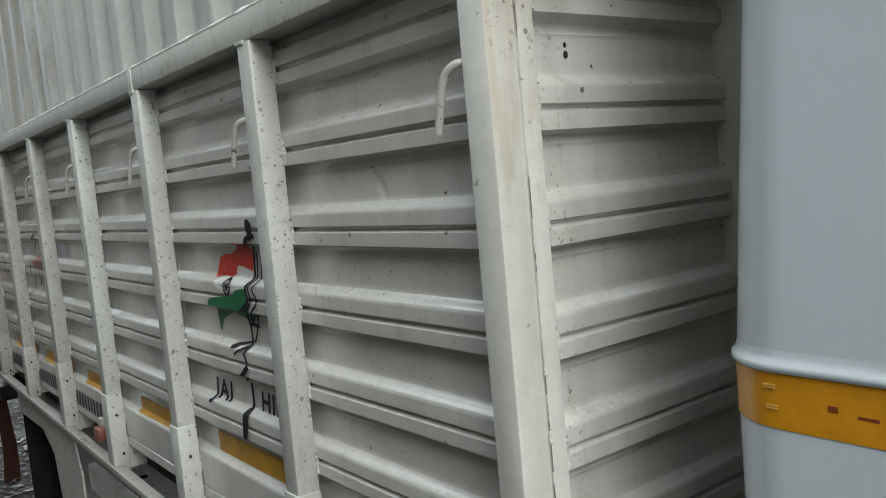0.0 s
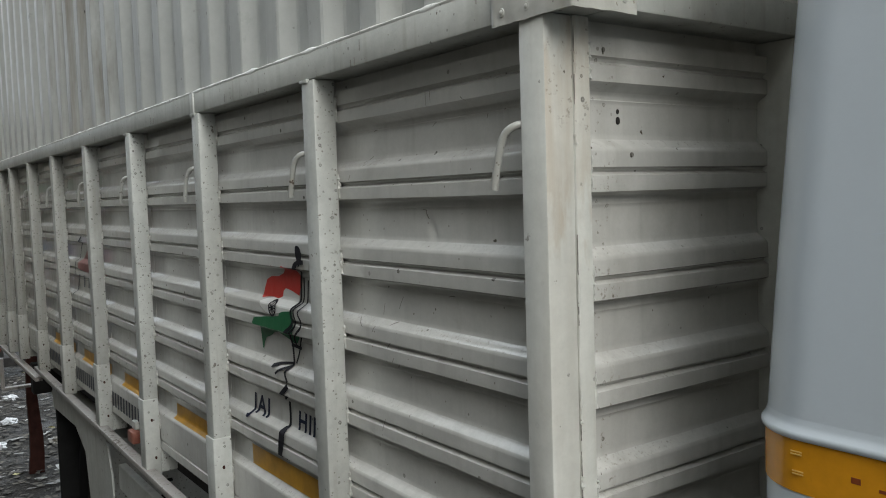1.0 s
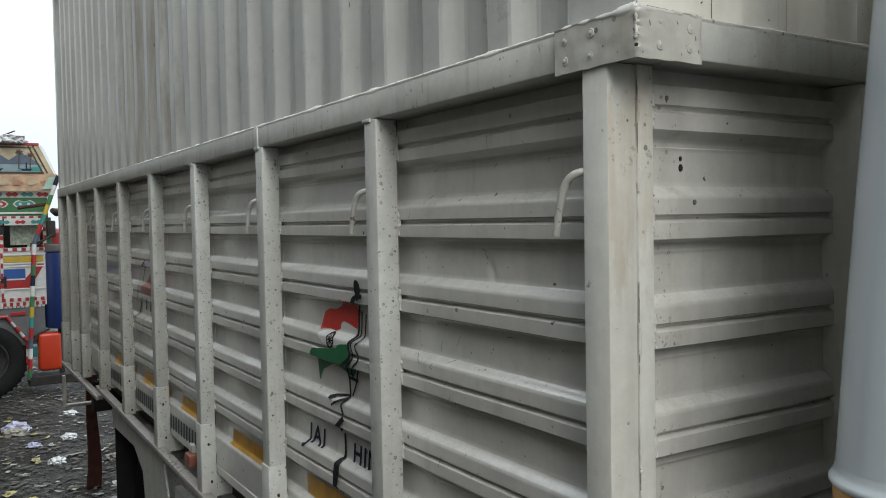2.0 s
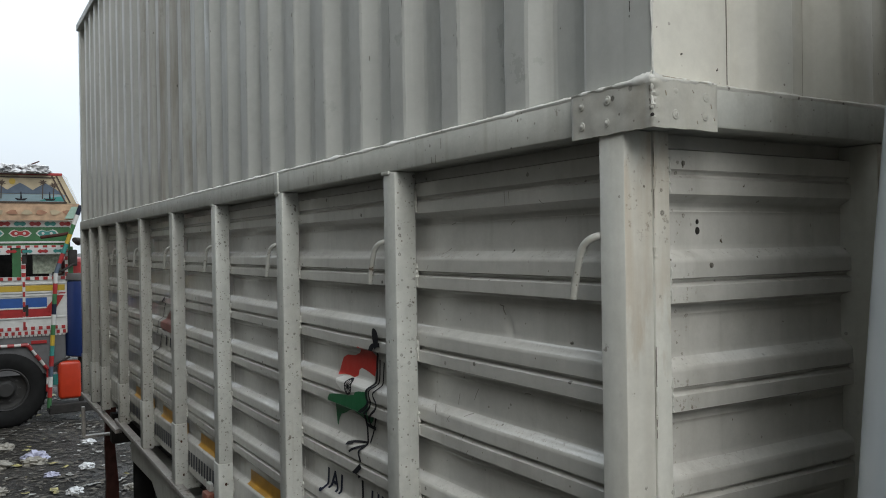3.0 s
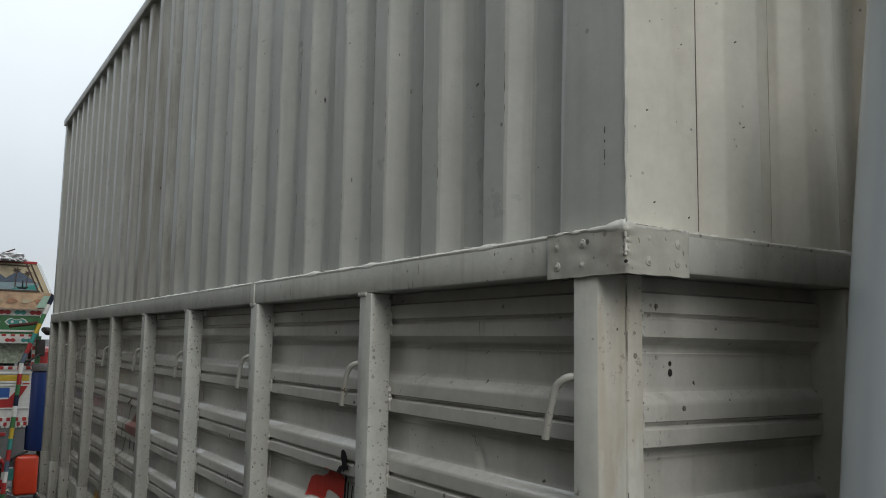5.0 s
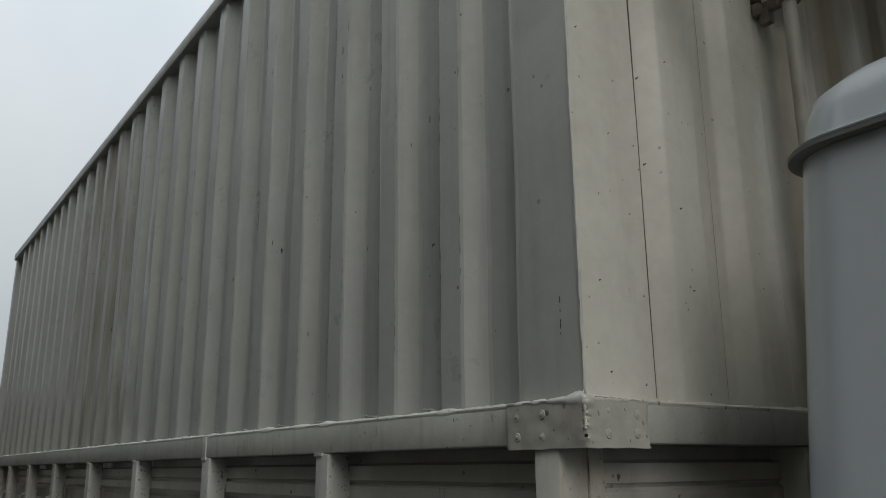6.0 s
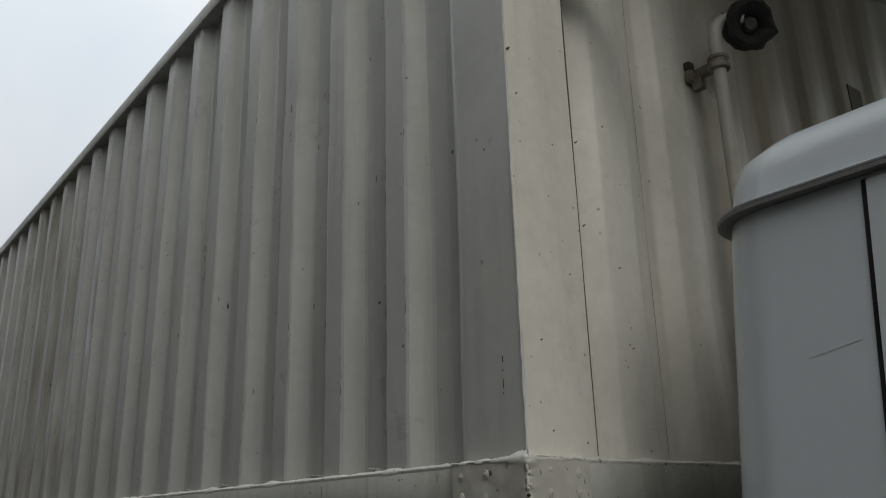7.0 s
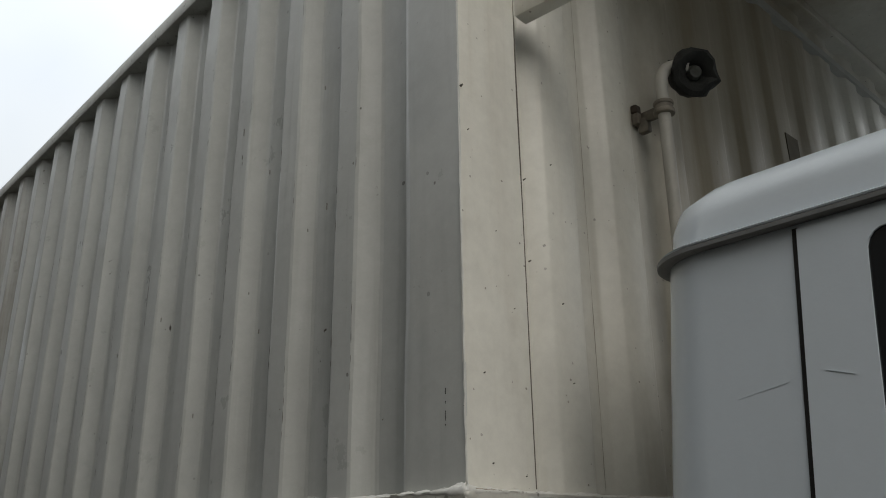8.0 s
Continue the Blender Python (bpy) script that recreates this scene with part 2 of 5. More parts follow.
M_LAMPRED = plain("red_lamp_plastic", (0.26, 0.09, 0.06), 0.45)
M_RUST = plain("rusty_steel", (0.062, 0.022, 0.016), 0.85, vary=0.5, scale=18, bumpy=0.004)
M_INK = plain("black_sign_paint", (0.012, 0.012, 0.016), 0.65, vary=0.2)
M_NAVY = plain("navy_sign_paint", (0.012, 0.016, 0.035), 0.65, vary=0.2)
M_RED = plain("red_sign_paint", (0.50, 0.04, 0.03), 0.4, vary=0.15)
M_GREEN = plain("green_sign_paint", (0.015, 0.13, 0.05), 0.4, vary=0.15)
M_SIGNWHITE = plain("white_sign_paint", (0.58, 0.58, 0.55), 0.4, vary=0.05)
for m in (M_INK, M_NAVY, M_RED, M_GREEN, M_BLACK, M_DARK, M_RUST):
    m.node_tree.nodes["Principled BSDF"].inputs["Specular IOR Level"].default_value = 0.2
M_STRIP = plain("dirty_amber_tape", (0.50, 0.26, 0.022), 0.45, vary=0.35, scale=22, bumpy=0.0005)
M_PIPE = plain("pipe_paint", (0.48, 0.465, 0.42), 0.5, vary=0.25)
M_GLASSDARK = plain("tinted_window_glass", (0.012, 0.014, 0.016), 0.06, vary=0.0, bumpy=0)


# ---- building helpers ----
def chaikin(pts, times=2):
    for _ in range(times):
        out = [pts[0]]
        for a, b in zip(pts, pts[1:]):
            out.append((0.75 * a[0] + 0.25 * b[0], 0.75 * a[1] + 0.25 * b[1]))
            out.append((0.25 * a[0] + 0.75 * b[0], 0.25 * a[1] + 0.75 * b[1]))
        out.append(pts[-1])
        pts = out
    return pts


def soften_profile(pts, r=0.006):
    """Cuts the corners of an outline by two short bends each."""
    out = [pts[0]]
    for a, b2, c in zip(pts, pts[1:], pts[2:]):
        la, lc = math.dist(a, b2), math.dist(b2, c)
        if la < 1e-6 or lc < 1e-6:
            continue
        ka, kc = min(r, la * 0.35) / la, min(r, lc * 0.35) / lc
        out += [(b2[0] + (a[0] - b2[0]) * ka, b2[1] + (a[1] - b2[1]) * ka), (b2[0] + (c[0] - b2[0]) * kc, b2[1] + (c[1] - b2[1]) * kc)]
    return out + [pts[-1]]


def thing(name, base, label, category, group="", kind=""):
    ob = new(name)
    ob.location = base
    ob.empty_display_size = 0.2
    return tagged(ob, label, category, group, kind)


def mesh_of(name, bm, mat, smooth=False, sharp=38):
    me = bpy.data.meshes.new(name)
    bmesh.ops.recalc_face_normals(bm, faces=bm.faces)
    bm.to_mesh(me)
    bm.free()
    me.materials.append(mat)
    if smooth:
        me.polygons.foreach_set("use_smooth", [True] * len(me.polygons))
        me.set_sharp_from_angle(angle=radians(sharp))
    return me


def place(name, me, parent, at=(0, 0, 0), label=""):
    ob = new(name, me)
    ob.parent = parent
    base = parent.location if parent is not None and parent.parent is None else Vector()
    ob.location = Vector(at) - base
    if label:
        tagged(ob, label)
    return ob


def part(name, bm, mat, parent, label="", smooth=False, sharp=38):
    return place(name, mesh_of(name, bm, mat, smooth, sharp), parent, (0, 0, 0), label)


def solo(name, bm, mat, label, category, group="", kind="", smooth=False):
    ob = new(name, mesh_of(name, bm, mat, smooth))
    return tagged(ob, label, category, group, kind)


def box(x0, x1, y0, y1, z0, z1, bevel=0.0, bm=None, segments=2):
    own = bmesh.new()
    bmesh.ops.create_cube(own, size=1)
    bmesh.ops.transform(own, matrix=Matrix.LocRotScale(((x0 + x1) / 2, (y0 + y1) / 2, (z0 + z1) / 2), None, (abs(x1 - x0), abs(y1 - y0), abs(z1 - z0))), verts=own.verts)
    if bevel:
        bmesh.ops.bevel(own, geom=own.edges[:], offset=bevel, segments=segments, affect="EDGES", profile=0.5)
    return join(bm, own)


def join(bm, own):
    if bm is None:
        return own
    me = bpy.data.meshes.new("tmp")
    own.to_mesh(me)
    own.free()
    bm.from_mesh(me)
    bpy.data.meshes.remove(me)
    return bm


def cyl(p, q, r, r2=None, sides=16, bm=None, bevel=0.0):
    p, q = Vector(p), Vector(q)
    own = bmesh.new()
    d = q - p
    bmesh.ops.create_cone(own, cap_ends=True, segments=sides, radius1=r, radius2=r if r2 is None else r2, depth=d.length)
    if bevel:
        rim = [e for e in own.edges if abs(e.verts[0].co.z - e.verts[1].co.z) < 1e-6]
        bmesh.ops.bevel(own, geom=rim, offset=bevel, segments=2, affect="EDGES", profile=0.5)
    bmesh.ops.transform(own, matrix=Matrix.Translation((p + q) / 2) @ d.to_track_quat("Z", "Y").to_matrix().to_4x4(), verts=own.verts)
    return join(bm, own)


def tube(points, r, sides=12, bm=None, smooth_times=2):
    """A bent round bar along points."""
    pts = [Vector(p) for p in points]
    for _ in range(smooth_times):
        out = [pts[0]]
        for a, b in zip(pts, pts[1:]):
            out += [a.lerp(b, 0.25), a.lerp(b, 0.75)]
        out.append(pts[-1])
        pts = out
    own = bmesh.new()
    rings = []
    side = None
    for i, p in enumerate(pts):
        d = (pts[min(i + 1, len(pts) - 1)] - pts[max(i - 1, 0)]).normalized()
        if side is None:
            side = d.orthogonal().normalized()
        side = (side - d * side.dot(d)).normalized()
        up = d.cross(side)
        rings.append([own.verts.new(p + r * (math.cos(a) * side + math.sin(a) * up)) for a in [2 * math.pi * k / sides for k in range(sides)]])
    for a, b in zip(rings, rings[1:]):
        for k in range(sides):
            own.faces.new((a[k], a[(k + 1) % sides], b[(k + 1) % sides], b[k]))
    own.faces.new(rings[0][::-1])
    own.faces.new(rings[-1])
    return join(bm, own)


def sheet(rows, thick_dir=None):
    """A grid of points as a bmesh; with thick_dir it gets a second skin behind it."""
    bm = bmesh.new()
    front = [[bm.verts.new(p) for p in row] for row in rows]
    n, m = len(rows), len(rows[0])
    for i in range(n - 1):
        for j in range(m - 1):
            bm.faces.new((front[i][j], front[i][j + 1], front[i + 1][j + 1], front[i + 1][j]))
    if thick_dir is not None:
        d = Vector(thick_dir)
        rear = [[bm.verts.new(Vector(p) + d) for p in row] for row in rows]
        for i in range(n - 1):
            for j in range(m - 1):
                bm.faces.new((rear[i][j], rear[i + 1][j], rear[i + 1][j + 1], rear[i][j + 1]))
        rim = [(0, j) for j in range(m)] + [(i, m - 1) for i in range(1, n)] + [(n - 1, j) for j in range(m - 2, -1, -1)] + [(i, 0) for i in range(n - 2, 0, -1)]
        for (a, b), (c, e) in zip(rim, rim[1:] + rim[:1]):
            bm.faces.new((front[a][b], rear[a][b], rear[c][e], front[c][e]))
    return bm


def loft(rings, closed=True, cap=True):
    bm = bmesh.new()
    vr = [[bm.verts.new(p) for p in ring] for ring in rings]
    n = len(rings[0])
    for a, b2 in zip(vr, vr[1:]):
        for k in range(n if closed else n - 1):
            bm.faces.new((a[k], a[(k + 1) % n], b2[(k + 1) % n], b2[k]))
    if cap:
        bm.faces.new(vr[0][::-1])
        bm.faces.new(vr[-1])
    return bm


def bead(p, q, r=0.004, step=0.012, bm=None, seed=1):
    """A weld bead: a lumpy seam from p to q."""
    rnd = random.Random(seed)
    p, q = Vector(p), Vector(q)
    n = max(2, int((q - p).length / step))
    pts = [p.lerp(q, i / n) for i in range(n + 1)]
    own = bmesh.new()
    d = (q - p).normalized()
    side = d.orthogonal().normalized()
    up = d.cross(side)
    rings = []
    for c in pts:
        rr = r * rnd.uniform(0.35, 1.45)
        c = c + side * rnd.uniform(-0.3, 0.3) * r + up * rnd.uniform(-0.3, 0.3) * r
        rings.append([own.verts.new(c + rr * (math.cos(a) * side + math.sin(a) * up)) for a in [math.pi * k / 3 for k in range(6)]])
    for a, b in zip(rings, rings[1:]):
        for k in range(6):
            own.faces.new((a[k], a[(k + 1) % 6], b[(k + 1) % 6], b[k]))
    own.faces.new(rings[0][::-1])
    own.faces.new(rings[-1])
    return join(bm, own)


# ---- the ground ----
def ground_height(x, y):
    return 0.02 * noise.noise(Vector((x * 0.6, y * 0.6, 0))) + 0.012 * noise.noise(Vector((x * 2.7, y * 2.7, 5)))


m, t, b = nodes_of("trodden_mud")
p = position(t)
col = mix(t, ramp(t, noise_tex(t, p, 0.5, 4), 0.35, 0.65), (0.032, 0.028, 0.023), (0.013, 0.012, 0.011))
col = mix(t, ramp(t, noise_tex(t, p, 9, 5, 0.7), 0.55, 0.72, 0, 0.8), col, (0.07, 0.062, 0.05))
col = mix(t, ramp(t, noise_tex(t, p, 34, 3, 0.7), 0.62, 0.70, 0, 0.9), col, (0.12, 0.11, 0.092))
link(t, col, b.inputs["Base Color"])
link(t, ramp(t, noise_tex(t, p, 1.3, 3), 0.4, 0.6, 0.45, 0.9), b.inputs["Roughness"])
bump(t, b, noise_tex(t, p, 22, 5, 0.7), 0.9, 0.03)
b.inputs["Specular IOR Level"].default_value = 0.25
M_MUD = m
steps = [-900, -200, -60] + [-30 + 0.5 * i for i in range(0, 81)] + [30, 80, 300, 900]
lat = [-900, -200, -60, -20] + [-10 + 0.5 * i for i in range(0, 41)] + [20, 60, 200, 900]
bm = sheet([[(x, y, ground_height(x, y) if abs(x) < 40 and abs(y) < 30 else 0.0) for y in lat] for x in steps])
solo("ground", bm, M_MUD, "dark trodden mud yard strewn with scraps of litter", "ground", kind="structure", smooth=True)

# Unseen walls, added beside the truck to block skylight and sun.
m, t, b = nodes_of("blocking_wall_render")
p = position(t)
col = mix(t, ramp(t, noise_tex(t, p, 0.8, 5), 0.35, 0.7), (0.17, 0.15, 0.12), (0.09, 0.085, 0.075))
link(t, col, b.inputs["Base Color"])
b.inputs["Roughness"].default_value = 0.9
bump(t, b, noise_tex(t, p, 12, 5), 0.6, 0.02)
solo("blocking_wall", box(-1.0, 7.0, -4.3, -4.05, -0.1, 6.6, 0.02), m, "unseen tall wall added to block sky light from the side", "wall", kind="structure")
solo("blocking_wall", box(-0.3, 1.6, -1.95, -1.70, -0.1, 7.6, 0.02), m, "unseen high wall added to block sun on the far bays", "wall", kind="structure")
solo("blocking_wall", box(-2.4, -0.302, -1.95, -1.70, -0.1, 3.7, 0.02), m, "unseen low wall added to trim sky light on the near bays", "wall", kind="structure")
solo("blocking_wall", box(-9.6, -2.402, -1.95, -1.70, -0.1, 6.0, 0.02), m, "unseen taller wall added to darken the rear of the truck", "wall", kind="structure")
solo("blocking_wall", box(-1.25, -1.0, -4.04, -1.97, -0.1, 6.0, 0.02), m, "unseen short wall added to join the light-blocking walls", "wall", kind="structure")

# ---- the cargo truck: lower body ----
ZB = 2.25
truck = thing("cargo_truck", (-2.9, 1.2, 0), "white steel cargo truck with corrugated body and plain white cab", "truck")
LENGTH, WIDTH = 5.56, 2.4
POSTS = [-0.765, -1.430, -2.097, -2.742, -3.413, -4.055, -4.69, -5.12, -5.54]
PITCH = 0.1520
GROOVE = ZB - 0.0576


def groove(k):
    return GROOVE - k * PITCH


CREST, DEPTH = 0.047, 0.021


def rib_profile(top, bottom):
    pts = [(top, 1.0), (2.2300, 1.0), (2.2250, 0.0)]
    for k in range(0, 7):
        g = groove(k)
        sill = ((0.0505, 1.0), (0.0455, 0.93), (0.0335, 0.14), (0.0290, 0.02), (-0.060, 0.0), (-0.0625, 0.18), (-0.0660, 0.18), (-0.0685, 0.0))
        for dz, d in sill if k == 6 else ((0.0505, 1.0), (0.0455, 0.93), (0.0335, 0.14), (0.0290, 0.02), (0.0060, 0.0), (0.0035, 0.40 if k else 0.32), (-0.0010, 0.48 if k else 0.40), (-0.0062, 0.0), (-0.0285, 0.02), (-0.0305, 0.25), (-0.0345, 0.90), (-0.0385, 1.0), (-0.0445, 1.0), (-0.0465, 0.93), (-0.0490, 1.0)):
            if k == 0 and dz < -0.03:
                dz -= 0.006 * d
            if bottom < g + dz < top and not (k == 0 and dz > 0.006):
                pts.append((g + dz, d))
    pts.append((bottom, pts[-1][1]))
    return soften_profile(pts, 0.003)


def panel_surface(z):
    """How far behind the crest of the ribs the panel lies at height z, 0 to 1."""
    if z < groove(6) + 0.027:
        return 0.03
    if z > GROOVE:
        return 0.0
    k = max(0, round((GROOVE - z) / PITCH))
    dz = z - groove(k)
    table = ((0.075, 1.0), (0.0505, 1.0), (0.0455, 0.93), (0.0335, 0.14), (0.0290, 0.02), (0.0060, 0.0), (-0.0062, 0.0), (-0.0285, 0.02), (-0.0305, 0.25), (-0.0345, 0.90), (-0.0385, 1.0), (-0.098, 1.0))
    for (a, da), (b2, db) in zip(table, table[1:]):
        if a >= dz >= b2:
            return da + (db - da) * (a - dz) / (a - b2)
    return 1.0


def dent(x, z, seed):
    d = 0.0016 * noise.noise(Vector((x * 6 + seed, z * 9, seed))) + 0.0025 * noise.noise(Vector((x * 2.2, z * 3.0, seed + 9)))
    if seed == 0:
        u = x + 0.432 - 0.38 * (1.99 - z)
        d += 0.0062 * math.exp(-(u / 0.010) ** 2 - ((z - 1.953) / 0.020) ** 2)
    return d


def side_panel(x0, x1, seed):
    prof = rib_profile(ZB - 0.0005, 1.185)
    n = max(6, int((x1 - x0) / (0.006 if seed == 0 else 0.035)))
    if seed == 0:
        fine = [prof[0]]
        for (za, da), (zb, db) in zip(prof, prof[1:]):
            cuts = max(1, round((za - zb) / 0.007))
            fine += [(za + (zb - za) * k / cuts, da + (db - da) * k / cuts) for k in range(1, cuts + 1)]
        prof = fine
    rows = []
    for i in range(n + 1):
        x = x0 + (x1 - x0) * i / n
        row = []
        for z, d in prof:
            row.append((x, CREST + DEPTH * d + dent(x, z, seed), z))
        rows.append(row)
    return sheet(rows, (0, 0.004, 0))


edges = [-0.108] + POSTS
panels = []
for i, (a, b2) in enumerate(zip(edges, edges[1:])):
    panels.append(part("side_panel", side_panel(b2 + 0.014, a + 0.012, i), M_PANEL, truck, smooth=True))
    tacks = bmesh.new()
    for k in range(7):
        g = groove(k)
        bead((b2 + 0.0535, CREST - 0.001, g + 0.022), (b2 + 0.0535, CREST - 0.001, g - 0.026), 0.0035, 0.0048, tacks, i * 9 + k)
    tagged(part("weld_tack", tacks, M_WELD, panels[-1], smooth=True), kind="stuff")


def hook_bar(x):
    return tube([(x + 0.006, 0.024, ZB - 0.143), (x + 0.000, 0.008, ZB - 0.1425), (x - 0.008, -0.006, ZB - 0.1445), (x - 0.021, -0.013, ZB - 0.156), (x - 0.030, -0.0155, ZB - 0.185), (x - 0.039, -0.017, ZB - 0.231)], 0.0057, 12)


for i, x in enumerate(POSTS):
    low = (1.10, 1.10, 1.105, 1.11, 1.15, 1.155, 1.13, 1.11, 1.10)[i]
    bm = box(x, x + 0.052, -0.002, 0.0465, low, ZB - 0.001, 0.0035)
    box(x - 0.002, x + 0.030, -0.0048, 0.002, ZB - 0.006, ZB + 0.001, 0.001, bm)
    if i == 1:
        box(x, x + 0.024, -0.004, 0.002, ZB - 0.01, ZB + 0.054, 0.002, bm)
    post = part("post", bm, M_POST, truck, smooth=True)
    bm = box(x - 0.004, x + 0.056, -0.006, 0.0455, low - 0.01, 1.372 + 0.012 * math.sin(i * 2.4), 0.003)
    part("sleeve", bm, M_POST, post, "welded doubling plate round the foot of the post", smooth=True)
    rows = [[(x + dx, y, z) for y, z in ((0.047, 1.215), (0.080, 1.180), (0.170, 1.165), (0.170, low), (0.047, low))] for dx in (0.002, 0.050)]
    part("foot_bracket", loft([[Vector(q) for q in r] for r in rows]), M_POST, post, "bracket running in under the body floor")
    for dy, z in ((0.020, 1.31 - 0.01 * (i % 3)), (0.028, 1.16 + 0.012 * (i % 2))):
        own = cyl((x + 0.0555, dy, z), (x + 0.0572, dy, z + 0.002), 0.0052, 0.0035, 9)
        bmesh.ops.scale(own, vec=(1, 0.8, 1.5), space=Matrix.Translation((-x - 0.056, -dy, -z)), verts=own.verts)
        part("plug_weld", own, M_RUST, post)
    if i < 8:
        part("rope_hook", hook_bar(x), M_HOOK, post, "bent round steel rope hook", smooth=True)



def bay_of(x):
    return max(0, sum(1 for q in POSTS if x < q + 0.03))


def decal(polys, out=0.0016):
    """Paint that follows the ribs: flat outlines in (x, z), cut at every bend of the panel and laid on it."""
    bm = bmesh.new()
    for poly in polys:
        vs = [bm.verts.new((x, 0, z)) for x, z in poly]
        if len(vs) > 2:
            bm.faces.new(vs)
    bmesh.ops.triangulate(bm, faces=bm.faces[:])
    return wrap(bm, out)


def wrap(bm, out=0.0016):
    for k in range(0, 8):
        for dz in (0.056, 0.052, 0.048, 0.045, 0.041, 0.036, 0.032, 0.028, 0.024, 0.0060, -0.0062, -0.0275, -0.0295, -0.0325, -0.0355, -0.0395):
            z = groove(k) + dz
            bmesh.ops.bisect_plane(bm, geom=bm.verts[:] + bm.edges[:] + bm.faces[:], plane_co=(0, 0, z), plane_no=(0, 0, 1))
    xs = [v.co.x for v in bm.verts]
    lo, hi = min(xs), max(xs)
    for k in range(1, int((hi - lo) / 0.034) + 1):
        bmesh.ops.bisect_plane(bm, geom=bm.verts[:] + bm.edges[:] + bm.faces[:], plane_co=(lo + 0.034 * k, 0, 0), plane_no=(1, 0, 0))
    seed = bay_of((lo + hi) / 2)
    for v in bm.verts:
        v.co.y = CREST + DEPTH * panel_surface(v.co.z) + dent(v.co.x, v.co.z, seed) - out - 0.0008
    return bm


def stroke(pts, w):
    """A brush stroke of width w along points, as strips."""
    pts = chaikin(pts, 2)
    polys = []
    left, right = [], []
    for i, p in enumerate(pts):
        a, b2 = pts[max(0, i - 1)], pts[min(len(pts) - 1, i + 1)]
        d = Vector((b2[0] - a[0], b2[1] - a[1])).normalized()
        ww = w(i / (len(pts) - 1)) if callable(w) else w
        left.append((p[0] - d.y * ww / 2, p[1] + d.x * ww / 2))
        right.append((p[0] + d.y * ww / 2, p[1] - d.x * ww / 2))
    for i in range(len(pts) - 1):
        polys.append((left[i], left[i + 1], right[i + 1], right[i]))
    return polys


def emblem(ox, parent):
    """A rippling three-band flag on a spear, in sign paint."""
    at = lambda pts: [(ox - 1.060 + 0.88 * (x + 1.065), z - 0.015) for x, z in pts]
    part("flag_red_band", decal([chaikin(at([(-0.925, 1.855), (-0.965, 1.872), (-1.010, 1.880), (-1.045, 1.850), (-1.135, 1.846), (-1.163, 1.815), (-1.18, 1.790), (-1.12, 1.799), (-1.05, 1.795), (-1.037, 1.824), (-0.99, 1.820), (-0.943, 1.811)]), 1)]), M_RED, parent)
    part("flag_white_band", decal([chaikin(at([(-0.943, 1.811), (-0.99, 1.820), (-1.037, 1.824), (-1.05, 1.795), (-1.12, 1.797), (-1.17, 1.782), (-1.10, 1.755), (-1.02, 1.768), (-0.95, 1.777)]), 1)], 0.0010), M_SIGNWHITE, parent)
    part("flag_green_band", decal([chaikin(at([(-0.945, 1.777), (-1.02, 1.770), (-1.03, 1.757), (-1.15, 1.748), (-1.218, 1.738), (-1.205, 1.702), (-1.196, 1.650), (-1.178, 1.690), (-1.140, 1.698), (-1.100, 1.714), (-1.03, 1.706), (-0.975, 1.694), (-0.955, 1.712), (-0.94, 1.745)]), 1)]), M_GREEN, parent)
    spokes = []
    for k in range(5):
        a = math.pi * k / 5
        spokes += stroke(at([(-1.068 - 0.020 * math.cos(a), 1.775 - 0.016 * math.sin(a)), (-1.068 + 0.020 * math.cos(a), 1.775 + 0.016 * math.sin(a))]), 0.003)
    spokes += stroke(at([(-1.068 + 0.022 * math.cos(0.4 * k), 1.775 + 0.018 * math.sin(0.4 * k)) for k in range(17)]), 0.005)
    part("flag_wheel", decal(spokes, 0.0026), M_INK, parent)
    head = lambda f: 0.004 + 0.026 * math.sin(math.pi * min(1, f * 1.1)) ** 1.2
    lines = stroke(at([(-0.905, 1.926), (-0.886, 1.905), (-0.895, 1.880)]), head)
    lines += stroke(at([(-0.865, 1.892), (-0.915, 1.888), (-0.93, 1.870)]), 0.010)
    lines += stroke(at([(-0.90, 1.89), (-0.928, 1.865), (-0.926, 1.80), (-0.955, 1.775), (-0.931, 1.748), (-1.015, 1.716), (-0.995, 1.696), (-0.992, 1.671), (-0.991, 1.645), (-1.008, 1.628), (-0.990, 1.607)]), 0.009)
    lines += stroke(at([(-0.990, 1.598), (-1.03, 1.575), (-1.062, 1.556)]), 0.013)
    lines += stroke(at([(-1.032, 1.552), (-1.030, 1.50), (-1.045, 1.48)]), 0.011)
    part("spear", decal(lines, 0.0030), M_INK, parent)
    lines = stroke(at([(-1.040, 1.492), (-1.044, 1.462), (-1.066, 1.404)]), lambda f: 0.006 + 0.032 * math.sin(math.pi * f) * (1 - 0.5 * f))
    part("spear_point", decal(lines, 0.0034), M_INK, parent)
    lines = stroke(at([(-0.909, 1.854), (-0.910, 1.800), (-0.938, 1.778), (-0.911, 1.749), (-0.990, 1.714), (-0.970, 1.694)]), 0.006)
    part("ribbon", decal(lines, 0.0034), M_INK, parent)
    lines = stroke(at([(-0.885, 1.850), (-0.892, 1.790), (-0.913, 1.775), (-0.877, 1.752), (-0.940, 1.720), (-0.953, 1.683), (-0.977, 1.651)]), 0.006)
    part("ribbon", decal(lines, 0.0034), M_INK, parent)
    lines = stroke(at([(-0.995, 1.650), (-1.040, 1.645), (-1.068, 1.641)]), 0.005) + stroke(at([(-1.06, 1.641), (-1.092, 1.634)]), 0.008)
    part("ribbon_end", decal(lines, 0.0038), M_INK, parent)
